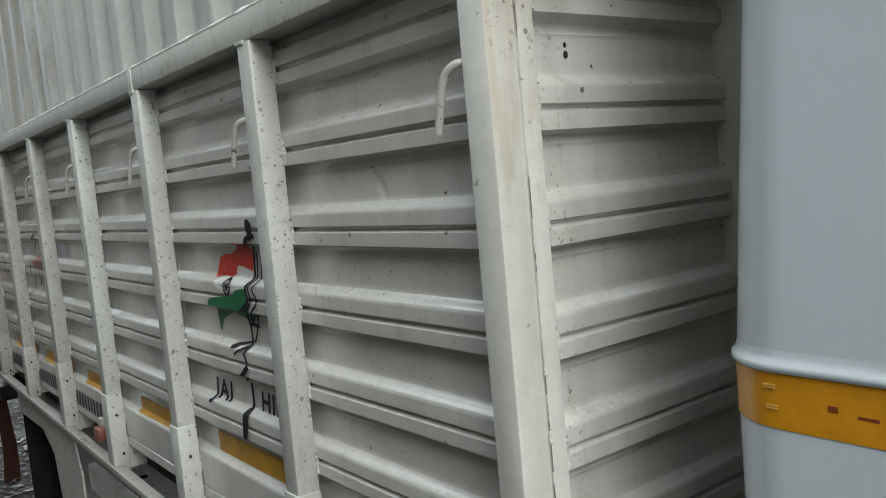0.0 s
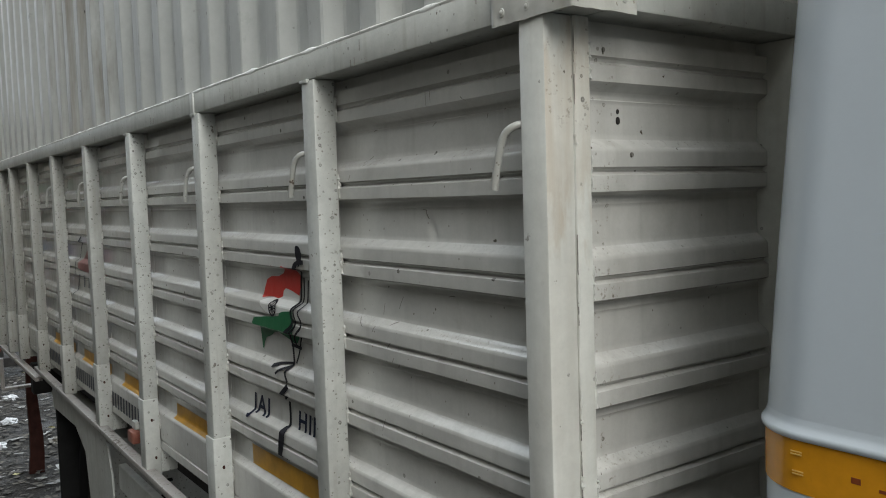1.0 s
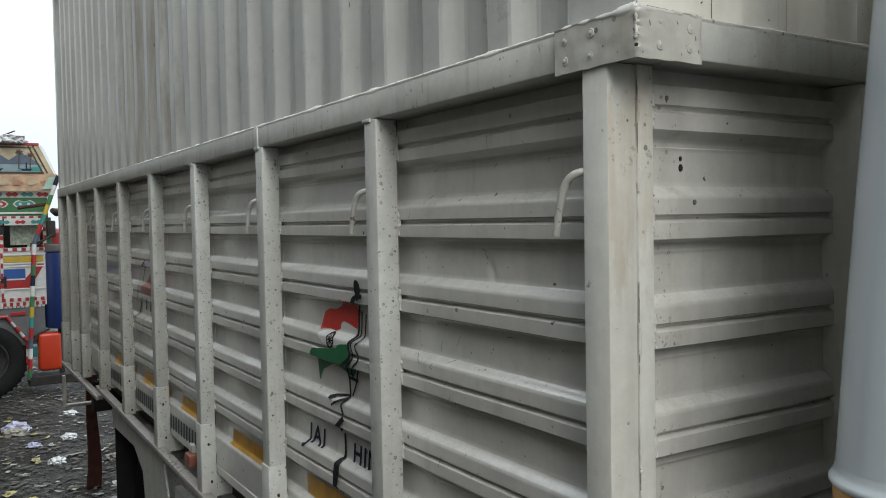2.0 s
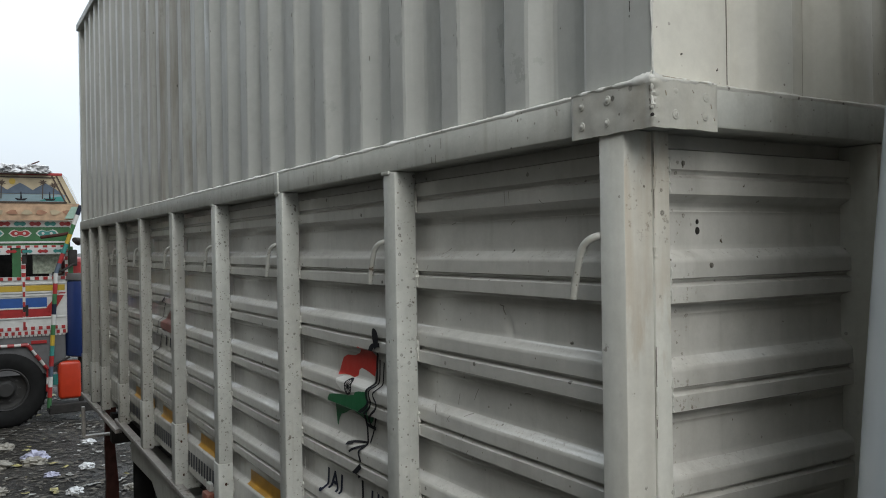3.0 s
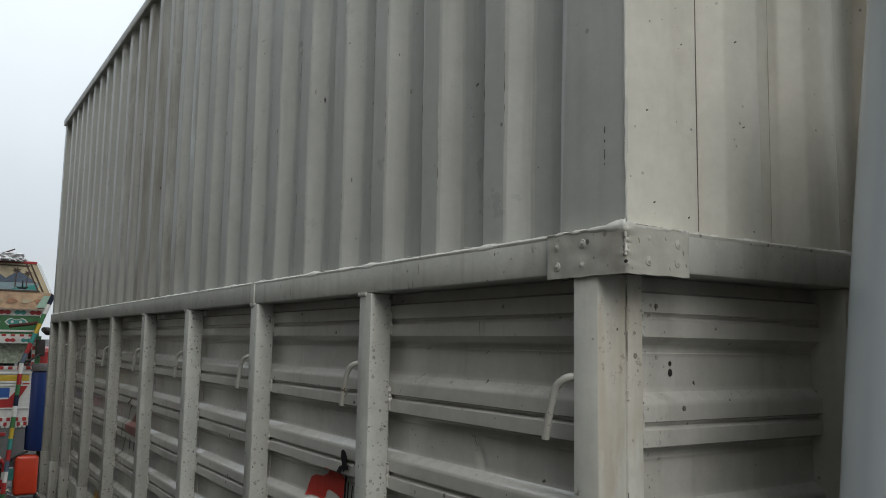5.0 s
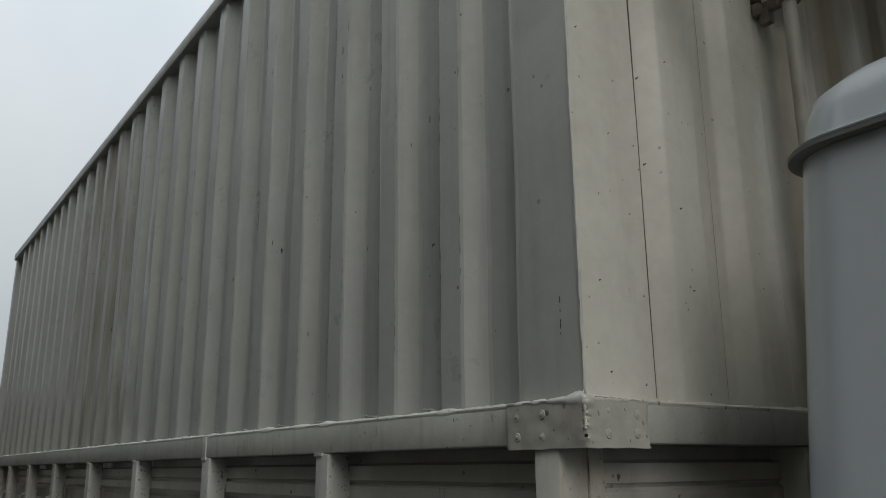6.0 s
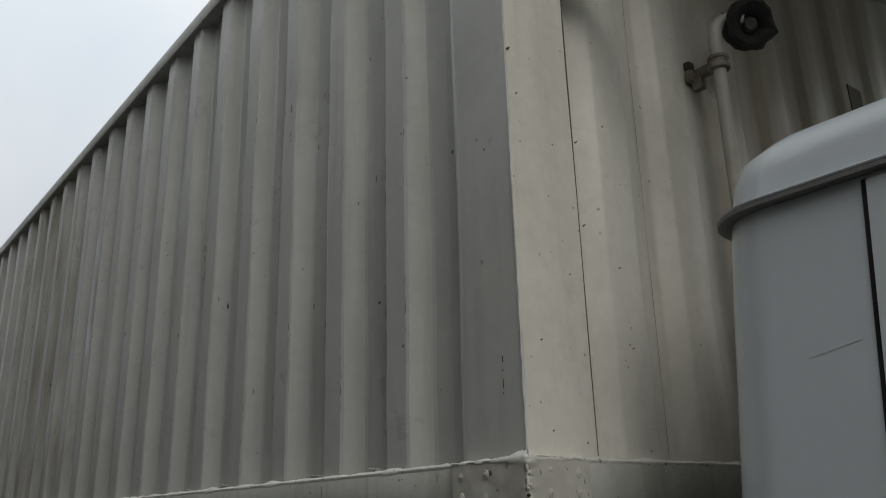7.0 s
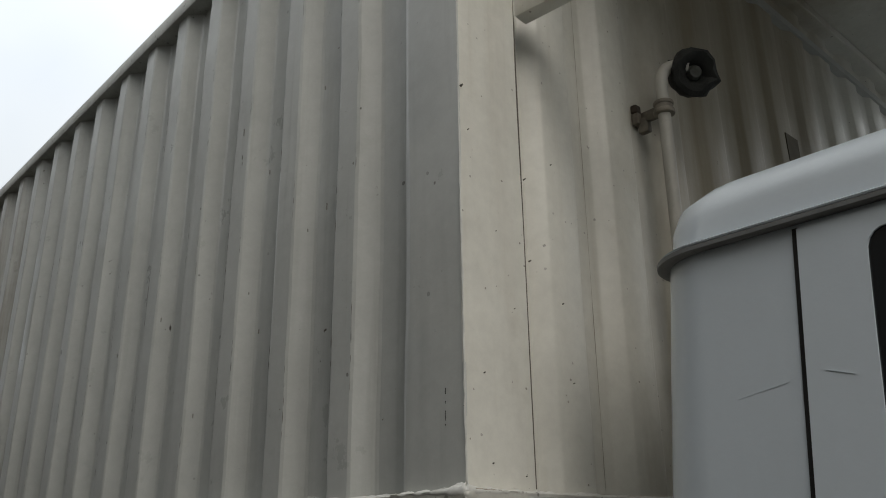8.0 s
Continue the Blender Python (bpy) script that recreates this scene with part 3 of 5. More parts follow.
    lines = stroke(at([(-0.995, 1.643), (-1.035, 1.632), (-1.065, 1.618)]), 0.006)
    part("ribbon_end", decal(lines, 0.0038), M_INK, parent)
    lines = stroke(at([(-1.0, 1.693), (-0.941, 1.690)]), 0.008)
    part("ribbon_knot", decal(lines, 0.0038), M_INK, parent)


def lettering(text, x, z, size, parent, slant=0.12, wide=1.0):
    c = bpy.data.curves.new("lettering", "FONT")
    c.body, c.size, c.shear, c.resolution_u, c.offset = text, size, slant, 3, 0.0017
    c.space_character = 1.16
    o = bpy.data.objects.new("lettering", c)
    bm = bmesh.new()
    bm.from_mesh(o.to_mesh())
    o.to_mesh_clear()
    bpy.data.objects.remove(o)
    for v in bm.verts:
        v.co = Vector((x + v.co.x * wide, 0, z + v.co.y))
    bmesh.ops.triangulate(bm, faces=bm.faces[:])
    part("lettering", wrap(bm, 0.0022), M_NAVY, parent, 'hand-painted dark lettering reading "%s"' % text)


emblem(0.0, panels[1])
lettering("JAI", -1.252, 1.475, 0.067, panels[1], 0.12, 1.16)
lettering("HIND", -0.993, 1.480, 0.063, panels[1], 0.12, 1.05)
M_WORN = plain("worn_navy_paint", (0.045, 0.05, 0.065), 0.7, vary=0.5, scale=60)
M_FADED = plain("faded_red_paint", (0.24, 0.10, 0.085), 0.55, vary=0.3)
part("faded_flag", decal([chaikin([(-2.85, 1.85), (-2.93, 1.868), (-3.01, 1.84), (-3.11, 1.80), (-3.19, 1.745), (-3.10, 1.735), (-2.95, 1.73), (-2.85, 1.74)], 1)]), M_FADED, panels[4], "faded red painted flag")
part("faded_ribbon", decal(stroke([(-3.06, 1.885), (-3.16, 1.850), (-3.20, 1.79), (-3.23, 1.72), (-3.27, 1.66), (-3.32, 1.60)], 0.008)), M_INK, panels[4])
for x in (-3.16, -3.08):
    part("painted_bar", decal([[(x, 1.655), (x + 0.016, 1.655), (x + 0.030, 1.715), (x + 0.014, 1.715)]]), M_NAVY, panels[4])
for i, (x0, x1, z0, z1) in enumerate(((-0.60, -0.12, 1.328, 1.380), (-1.275, -0.80, 1.328, 1.380), (-1.91, -1.44, 1.318, 1.366), (-2.55, -2.12, 1.318, 1.366), (-3.24, -2.75, 1.318, 1.366), (-3.9, -3.42, 1.318, 1.366))):
    part("reflector_strip", decal([[(x0, z0), (x1, z0), (x1, z1), (x0, z1)]], 0.0012), M_STRIP, panels[i], "amber reflective strip stuck on the panel")
for i, x0 in ((3, -2.675), (4, -3.335), (5, -3.98)):
    for k in range(10):
        x = x0 + 0.040 * k
        part("painted_bar", decal([[(x, 1.214), (x + 0.022, 1.214), (x + 0.028, 1.274), (x + 0.006, 1.274)]], 0.0016), M_WORN, panels[i])

bm = box(-0.1025, -0.0520, -0.002, 0.0505, 1.10, ZB - 0.001, 0.004)
corner_post = part("corner_post", bm, M_CORNER, truck, smooth=True)
part("corner_lip", box(-0.0985, -0.0495, 0.0500, 0.0795, 1.10, ZB - 0.001, 0.002), M_CORNER, corner_post, smooth=True)
bm = bead((-0.0512, 0.0511, 1.12), (-0.0512, 0.0511, ZB - 0.02), 0.0012, 0.010, None, 5)
for z, l in ((2.20, 0.05), (2.09, 0.02), (1.90, 0.07), (1.86, 0.03), (1.74, 0.08), (1.62, 0.03), (1.52, 0.09), (1.36, 0.1)):
    bead((-0.0500, 0.0508, z), (-0.0500, 0.0508, z - l * 0.6), 0.0023 if z > 1.65 else 0.0032, 0.0040, bm, int(z * 50))
part("weld_seam", bm, M_CORNER, corner_post, smooth=True)
for z, l in ((2.235, 0.05), (2.17, 0.04), (1.955, 0.06), (1.880, 0.05), (1.70, 0.03), (1.655, 0.09), (1.55, 0.04), (1.49, 0.12), (1.34, 0.08)):
    bm = bead((-0.0497, 0.0497, z), (-0.0497, 0.0500, z - l), 0.0007, 0.006, None, int(z * 90))
    part("seam_gap", bm, M_GRAZE, corner_post, "dark broken gap beside the weld", smooth=True)
part("rope_hook", hook_bar(-0.104), M_HOOK, corner_post, "bent round steel rope hook", smooth=True)

# lower front wall
def front_panel(y0, y1, seed):
    prof = rib_profile(ZB - 0.0005, 1.185)
    n = max(6, int((y1 - y0) / 0.035))
    rows = []
    for i in range(n + 1):
        y = y0 + (y1 - y0) * i / n
        rows.append([(-0.052 - 0.020 * d + 0.002 * noise.noise(Vector((y * 5, z * 8, seed))), y, z) for z, d in prof])
    return sheet(rows, (-0.004, 0, 0))


FRONT_POSTS = [0.497, 0.83, 1.17, 1.54, 1.91]
ys = [0.0775] + FRONT_POSTS + [2.322]
for i, (a, b2) in enumerate(zip(ys, ys[1:])):
    pan = part("front_panel", front_panel(a + (0.055 if i else 0), b2 + 0.004, 20 + i), M_PANEL, truck, smooth=True)
    bm = bmesh.new()
    for k in range(7):
        g = groove(k)
        bead((-0.051, a + (0.061 if i else 0.0030), g + 0.022), (-0.051, a + (0.061 if i else 0.0030), g - 0.026), 0.0028, 0.004, bm, 70 + i * 9 + k)
    tagged(part("weld_tack", bm, M_WELD, pan, smooth=True), kind="stuff")
for y in FRONT_POSTS:
    part("front_post", box(-0.10, -0.006, y, y + 0.060, 1.10, ZB - 0.001, 0.003), M_CORNER, truck, smooth=True)
part("corner_post", box(-0.116, -0.066, 2.32, 2.398, 1.10, ZB - 0.001, 0.004), M_CORNER, truck, smooth=True)

for y, z, r in ((0.1565, 2.126, 0.0034), (0.157, 2.113, 0.0052)):
    own = cyl((-0.0750, y, z), (-0.0700, y, z), r, r * 0.8, 9)
    bmesh.ops.scale(own, vec=(1, 0.85, 1.25), space=Matrix.Translation((0, -y, -z)), verts=own.verts)
    part("bolt_hole", own, M_DARK, truck, "small dark rusted hole in the front panel")
for y, z, r in ((0.163, 2.063, 0.0034), (0.108, 2.207, 0.0034)):
    own = cyl((-0.0540, y, z), (-0.0495, y, z), r, r * 0.8, 9)
    bmesh.ops.scale(own, vec=(1, 0.85, 1.25), space=Matrix.Translation((0, -y, -z)), verts=own.verts)
    part("rust_spot", own, M_GRAZE, truck, "small rusted spot on a rib of the front panel")
bm = tube([(-0.443, 0.066, 1.9900), (-0.434, 0.060, 1.9910), (-0.424, 0.061, 1.9890)], 0.0010, 6)
tube([(-0.4255, 0.061, 1.9885), (-0.4240, 0.060, 1.982), (-0.4205, 0.0625, 1.9740)], 0.0009, 6, bm)
part("wire_stub", bm, M_GRAZE, panels[0], "bent stub of wire")
part("screw_head", cyl((-0.247, 0.071, 1.941), (-0.246, 0.0640, 1.940), 0.0028, 0.002, 9), M_GRAZE, panels[0])

for x, z, l, lean in ((-0.292, 2.162, 0.010, -0.8), (-0.616, 2.086, 0.012, 0.5), (-0.665, 2.054, 0.006, 1.0), (-0.525, 1.818, 0.014, 1.0), (-0.540, 1.778, 0.010, 0.4),
                      (-0.585, 1.801, 0.012, 1.3), (-0.650, 1.771, 0.016, -0.5), (-0.595, 1.763, 0.008, 0.9), (-0.365, 1.842, 0.009, 0.1), (-0.539, 1.739, 0.008, 0.8),
                      (-0.532, 1.706, 0.015, 0.9), (-0.566, 1.584, 0.014, 1.1), (-0.257, 2.136, 0.004, 1.2), (-0.401, 2.135, 0.007, 0.5), (-0.597, 2.139, 0.007, 0.2)):
    part("scratch", decal(stroke([(x - l * math.cos(lean), z - l * math.sin(lean)), (x, z + 0.001), (x + l * math.cos(lean), z + l * math.sin(lean))], 0.0013), 0.0014), M_GRAZE, panels[0])
for x, l in ((-0.397, 0.026), (-0.384, 0.020)):
    part("drip_stain", decal(stroke([(x, 2.188), (x + 0.001, 2.188 - l)], lambda f: 0.0018 * (1 - 0.8 * f)), 0.0014), M_GRAZE, panels[0])

def paint_chip(x, z, l, w, seed, face=0.0092):
    """A fine broken chip or run on an upright face, ragged in width."""
    bm = bmesh.new()
    n = max(4, int(l / 0.0022))
    pts = [(x + 0.0006 * noise.noise(Vector((k * 0.7, seed, 0))), z + l / 2 - l * k / n, w * (0.25 + 0.9 * abs(noise.noise(Vector((k * 0.6, seed, 5)))))) for k in range(n + 1)]
    left = [bm.verts.new((a - h / 2, face, c)) for a, c, h in pts]
    right = [bm.verts.new((a + h / 2, face, c)) for a, c, h in pts]
    back = [[bm.verts.new((v.co.x, face + 0.002, v.co.z)) for v in row] for row in (left, right)]
    for k in range(n):
        bm.faces.new((left[k], left[k + 1], right[k + 1], right[k]))
        bm.faces.new((back[0][k], back[0][k + 1], left[k + 1], left[k]))
        bm.faces.new((right[k], right[k + 1], back[1][k + 1], back[1][k]))
    return bm


# belt beams with the bolted corner plate
BEAM_H = 0.056
side_beam = part("side_beam", box(-LENGTH, -0.002, 0.0, 0.078, ZB, ZB + BEAM_H, 0.004), M_BEAM, truck, smooth=True)
part("front_beam", box(-0.085, 0.0, 0.080, WIDTH, ZB, ZB + BEAM_H, 0.004), M_BEAM, truck, smooth=True)
for x, z, l, w in ((-0.550, 2.258, 0.016, 0.0022), (-0.564, 2.257, 0.012, 0.0018), (-0.530, 2.284, 0.020, 0.0016), (-1.186, 2.266, 0.020, 0.0030), (-1.149, 2.268, 0.018, 0.0026),
                 (-1.800, 2.266, 0.022, 0.0040), (-1.771, 2.263, 0.018, 0.0034), (-0.981, 2.258, 0.012, 0.0024), (-0.700, 2.258, 0.010, 0.0018), (-2.52, 2.264, 0.022, 0.004), (-3.05, 2.270, 0.022, 0.005)):
    part("drip_stain", paint_chip(x, z, l, w * 1.1, x * 9, -0.0007), M_GRAZE, side_beam)
way = [(-0.153 + 0.153 * k / 26, -0.006) for k in range(27)] + [(0.003, -0.0055), (0.0055, -0.003), (0.006, 0.0)] + [(0.006, 0.1125 * k / 18) for k in range(1, 19)]
rows = []
for i, (x, y) in enumerate(way):
    fold = math.exp(-(((i - 28) / 2.2) ** 2))
    row = []
    for j in range(17):
        rag = 0.0014 * noise.noise(Vector((i * 0.21, j // 16 * 7.0, 2))) + 0.0007 * noise.noise(Vector((i * 0.8, j // 16 * 7.0, 6)))
        z = ZB - 0.006 + rag + (BEAM_H + 0.007) * j / 16
        lump = 0.0014 * noise.noise(Vector((x * 45, y * 45, z * 45))) + fold * (0.0075 * noise.noise(Vector((1, 2, z * 105))) + 0.0045 * noise.noise(Vector((3, 1, z * 260))))
        row.append((x + (lump if i > 28 else fold * lump), y - (lump if i <= 28 else fold * lump), z))
    rows.append(row)
plate = part("corner_plate", sheet(rows, (-0.004, 0.004, 0)), M_PLATE, truck, "bolted corner plate thick with old paint", smooth=True, sharp=60)
bolt_bm = cyl((0, 0, -0.001), (0, 0, 0.0006), 0.0070, 0.0058, 11)
cyl((0, 0, 0.0005), (0, 0, 0.0015), 0.0042, 0.0026, 7, bolt_bm)
bolt_me = mesh_of("bolt", bolt_bm, M_PLATE, True)
for k, (x, z) in enumerate(((-0.132, 0.039), (-0.131, 0.011), (-0.078, 0.040), (-0.080, 0.010))):
    o = place("bolt", bolt_me, plate, (x, -0.0062, ZB + z))
    o.rotation_euler = (radians(90), 0, 0)
for k, (y, z) in enumerate(((0.035, 0.042), (0.035, 0.012), (0.092, 0.038), (0.090, 0.013))):
    o = place("bolt", bolt_me, plate, (0.0062, y, ZB + z))
    o.rotation_euler = (0, radians(90), 0)
for z, l in ((0.047, 0.012), (0.030, 0.010), (0.020, 0.004)):
    part("paint_crack", bead((0.0012, -0.0064, ZB + z), (0.0016, -0.0062, ZB + z - l), 0.0011, 0.003, None, int(z * 900)), M_GRAZE, plate, "dark crack in the creased corner", smooth=True)
    part("paint_lump", bead((0.0038, -0.0054, ZB + z + 0.004), (0.0042, -0.0050, ZB + z - l * 0.6), 0.0017, 0.004, None, int(z * 700)), M_SEAL, plate, "pale lump of thick paint", smooth=True)
for y, z, l in ((0.016, 0.042, 0.007), (0.030, 0.047, 0.005), (0.066, 0.046, 0.004), (0.100, 0.030, 0.006), (0.073, 0.006, 0.004), (0.105, 0.012, 0.004)):
    part("paint_crack", bead((0.0062, y, ZB + z), (0.0062, y + 0.002, ZB + z - l), 0.0008, 0.003, None, int(y * 900)), M_LAP, plate, smooth=True)
part("rust_hole", cyl((0.0040, -0.0050, ZB + 0.0095), (0.0060, -0.0070, ZB + 0.0095), 0.0027, 0.0020, 8), M_DARK, plate)

# ---- the cargo truck: upper body ----
TOP = ZB + 1.41
FTOP = 3.79
RIB, OUT, IN, SLOPE, UPD = 0.2045, 0.061, 0.0775, 0.033, 0.034


def upper_profile(first, count, last):
    """Outline of the upright corrugation: distance along the wall and depth."""
    pts = [(0.0, 0.0), (0.124, 0.0), (0.140, 0.007), (0.146, UPD)]
    s = first
    for _ in range(count):
        pts += [(s - SLOPE, UPD), (s, 0.0), (s + OUT, 0.0), (s + OUT + SLOPE, UPD)]
        s += RIB
        if s + OUT + SLOPE > last - 0.13:
            break
    pts += [(last - 0.08, UPD), (last - 0.07, 0.0), (last, 0.0)]
    return pts


zs = [ZB + BEAM_H + (TOP - ZB - BEAM_H) * k / 36 for k in range(37)]
prof = soften_profile(upper_profile(0.2690, 40, LENGTH - 0.01), 0.004)


def upper_point(s, d, z):
    """A point of the side's upright corrugation, s along the wall and d deep, with the sheet's own waviness."""
    wob = 0.0032 if s > 0.2 else 0.0
    x = -0.01 - s - wob * noise.noise(Vector((s * 4, z * 2.6, 4))) - 0.4 * wob * noise.noise(Vector((s * 9, z * 14, 6)))
    y = 0.01 + d + 0.0035 * noise.noise(Vector((s * 3, z * 2.5, 1))) * (1 if d > 0.001 else 0.5) + 0.35 * wob * noise.noise(Vector((s * 5, z * 11, 2)))
    return x, y, z


rows = [[upper_point(s, d, z) for z in zs] for s, d in prof]
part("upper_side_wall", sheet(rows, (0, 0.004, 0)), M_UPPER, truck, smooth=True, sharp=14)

FRIB = (0.032, 0.030, 0.020, 0.015)
prof = soften_profile([(0.0, 0.0), (0.1435, 0.0), (0.1445, 0.015), (0.1480, 0.015), (0.1492, 0.009), (0.165, 0.020)] +
                      [q for k in range(11) for q in ((0.1795 + 0.197 * k, FRIB[min(k, 3)]), (0.2045 + 0.197 * k, 0.0), (0.2855 + 0.197 * k, 0.0), (0.3105 + 0.197 * k, FRIB[min(k + 1, 3)]))] + [(2.38, 0.032)], 0.004)
zf = [ZB + BEAM_H + (FTOP - ZB - BEAM_H) * k / 36 for k in range(37)]
rows = [[(-0.010 - d + 0.004 * noise.noise(Vector((s * 3, z * 2.5, 7))), 0.0105 + s + (0.003 * noise.noise(Vector((s * 4, z * 3, 8))) if s > 0.17 else 0.0), z) for z in zf] for s, d in prof]
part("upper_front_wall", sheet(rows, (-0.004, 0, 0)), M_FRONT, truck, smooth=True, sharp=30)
part("strip_joint", tube([(-0.0165, 0.1568, ZB + BEAM_H + 0.008), (-0.0160, 0.1566, 2.9), (-0.0165, 0.1568, FTOP - 0.05)], 0.0024, 6, None, 0), M_JOINT, truck, "dark joint beside the corner strip")
part("lap_seam", bead((-0.0355, 0.352, ZB + BEAM_H + 0.01), (-0.0355, 0.366, FTOP - 0.05), 0.0004, 0.05, None, 31), M_LAP, truck, "thin brown lap seam")
part("soffit_trim", box(-0.045, 0.028, 0.066, WIDTH - 0.01, FTOP - 0.030, FTOP - 0.0005, 0.003), M_FRONT, truck)


def fillet(p, q, wall, seed, step=0.007):
    """A thick brushed-on seam of sealant along the edge of a ledge from p to q, climbing towards the wall."""
    p, q, wall = Vector(p), Vector(q), Vector(wall)
    n = int((q - p).length / step)
    rows = []
    for i in range(n + 1):
        c = p.lerp(q, i / n)
        a = 0.75 + 0.8 * noise.noise(Vector((c.x * 17, c.y * 17, seed))) + 0.35 * noise.noise(Vector((c.x * 90, c.y * 90, seed + 3)))
        a = 0.92 * max(0.10, a)
        rows.append([tuple(c + wall * 0.05 + Vector((0, 0, -0.0060 * a - 0.001))), tuple(c - wall * 0.07 * a + Vector((0, 0, -0.0035 * a))), tuple(c - wall * 0.06 + Vector((0, 0, 0.0006))), tuple(c + wall * 0.12 + Vector((0, 0, 0.0036 * a))), tuple(c + wall * 0.55 + Vector((0, 0, 0.0065 * a))), tuple(c + wall + Vector((0, 0, 0.0075 * a)))])
    return sheet(rows)


seam = part("sealant_seam", fillet((-0.153, 0.0, ZB + BEAM_H), (-LENGTH + 0.03, 0.0, ZB + BEAM_H), (0, 0.010, 0), 11), M_SEAL, truck, "thick white brushed sealant seam", smooth=True)


def wrapped_fillet(seed):
    """The lumpy sealant that runs on over the corner plate, round the corner and up against both walls."""
    way = [(-0.153 + 0.153 * k / 40, -0.006, 0.0, 1.0) for k in range(41)]
    way += [(0.006 * math.sin(a), -0.006 * math.cos(a), -math.sin(a), math.cos(a)) for a in (radians(90 * k / 8) for k in range(1, 8))]
    way += [(0.006, 0.113 * k / 30, -1.0, 0.0) for k in range(31)]
    rows = []
    for i, (x, y, dx, dy) in enumerate(way):
        near = math.exp(-((i - 42) / 15.0) ** 2)
        a = 0.45 + 0.95 * near + (0.7 + 0.5 * near) * noise.noise(Vector((i * 0.22, seed, 0))) + 0.45 * noise.noise(Vector((i * 0.75, seed, 3)))
        a = max(0.12, a)
        lump = 0.0022 * near * noise.noise(Vector((i * 1.1, seed, 8)))
        row = []
        for inn, up in ((0.001, -0.0055 * a - 0.001), (-0.0011 * a, -0.0030 * a), (-0.0008, 0.001 + lump), (0.002, 0.0040 * a + lump), (0.007, 0.0050 * a - lump), (0.012, 0.0060 * a + 0.001 * near), (0.0175, 0.0075 * a + 0.002 * near)):
            px, py = x + dx * inn, y + dy * inn
            if x > -0.0105 and y < 0.0105:
                px, py = x + (-0.0105 - x) * max(0.0, inn) / 0.0175, y + (0.0105 - y) * max(0.0, inn) / 0.0175
            row.append((px, py, ZB + BEAM_H + 0.001 + up))
        rows.append(row)
    return sheet(rows)


part("sealant_seam", wrapped_fillet(14), M_SEAL, truck, smooth=True, sharp=70)
part("sealant_crack", bead((0.0058, 0.012, ZB + BEAM_H + 0.0035), (0.0058, 0.104, ZB + BEAM_H + 0.0005), 0.0008, 0.004, None, 17), M_LAP, truck, "brown crack along the edge of the sealant", smooth=True)
part("sealant_seam", fillet((0.0, 0.113, ZB + BEAM_H), (0.0, 2.36, ZB + BEAM_H), (-0.014, 0, 0), 12), M_SEAL, truck, smooth=True)
part("corner_bead", bead((-0.0095, 0.0098, ZB + BEAM_H), (-0.0095, 0.0098, TOP - 0.01), 0.0016, 0.013, None, 41), M_SEAL, truck, "thin ragged bead of paint down the corner edge", smooth=True)
s0 = 0.2690 + OUT + SLOPE
for k in range(9):
    x = -0.01 - s0 - RIB * k
    z = ZB + BEAM_H + 0.012
    part("weld_tab", bead((x, 0.041, z - 0.006), (x - IN * 0.8, 0.041, z + 0.003 * math.sin(k * 3)), 0.0026, 0.008, None, 50 + k), M_BEAM, truck, smooth=True)
part("top_rail", box(-LENGTH, 0.0, -0.004, 0.06, TOP - 0.002, TOP + 0.045, 0.004), M_BEAM, truck, smooth=True)
part("front_top_rail", box(-0.06, -0.040, 0.062, WIDTH, TOP - 0.002, TOP + 0.045, 0.004), M_BEAM, truck, smooth=True)
part("far_side_wall", box(-LENGTH, -0.02, WIDTH - 0.05, WIDTH - 0.012, 1.1, TOP, 0.0), M_UPPER, truck)
part("rear_wall", box(-LENGTH + 0.002, -LENGTH + 0.04, 0.055, WIDTH - 0.052, 1.1, TOP, 0.0), M_UPPER, truck)
part("body_roof", box(-LENGTH, -0.002, 0.062, WIDTH, TOP + 0.012, TOP + 0.035, 0.0), M_UPPER, truck)
part("body_floor", box(-LENGTH + 0.05, -0.12, 0.10, WIDTH - 0.06, 1.10, 1.20, 0.0), M_DARK, truck)

for k, (x, z, l) in enumerate(((-0.049, 2.447, 0.009), (-0.0492, 2.431, 0.004), (-0.0495, 2.412, 0.014), (-0.050, 2.399, 0.003), (-0.714, 3.130, 0.018), (-0.712, 3.066, 0.010), (-0.710, 3.050, 0.008),
                               (-0.369, 2.837, 0.014), (-0.430, 2.807, 0.006), (-0.587, 2.985, 0.010), (-0.640, 2.730, 0.005), (-0.844, 2.505, 0.010), (-1.060, 2.760, 0.010), (-1.310, 2.715, 0.010), (-0.390, 3.10, 0.008), (-0.590, 2.640, 0.009))):
    part("paint_chip", paint_chip(x, z, l, 0.0015 if x > -0.1 else 0.0019, k * 3.7), M_GRAZE if k > 3 else M_DARK, truck, "dark chip in the paint")
for y, z, r in ((0.018, 2.936, 0.0030), (0.163, 2.668, 0.0022), (0.160, 2.812, 0.0020), (0.240, 2.610, 0.0022), (0.050, 2.472, 0.0018), (0.030, 2.86, 0.0015), (0.085, 2.70, 0.0014), (0.120, 2.58, 0.0014), (0.230, 2.86, 0.0018), (0.255, 2.48, 0.0016), (0.062, 2.345, 0.0020), (0.130, 2.33, 0.0018)):
    part("rust_speck", cyl((-0.012, y, z), (-0.0070, y, z + 0.001), r * 0.75, r * 0.5, 7), M_GRAZE, truck)


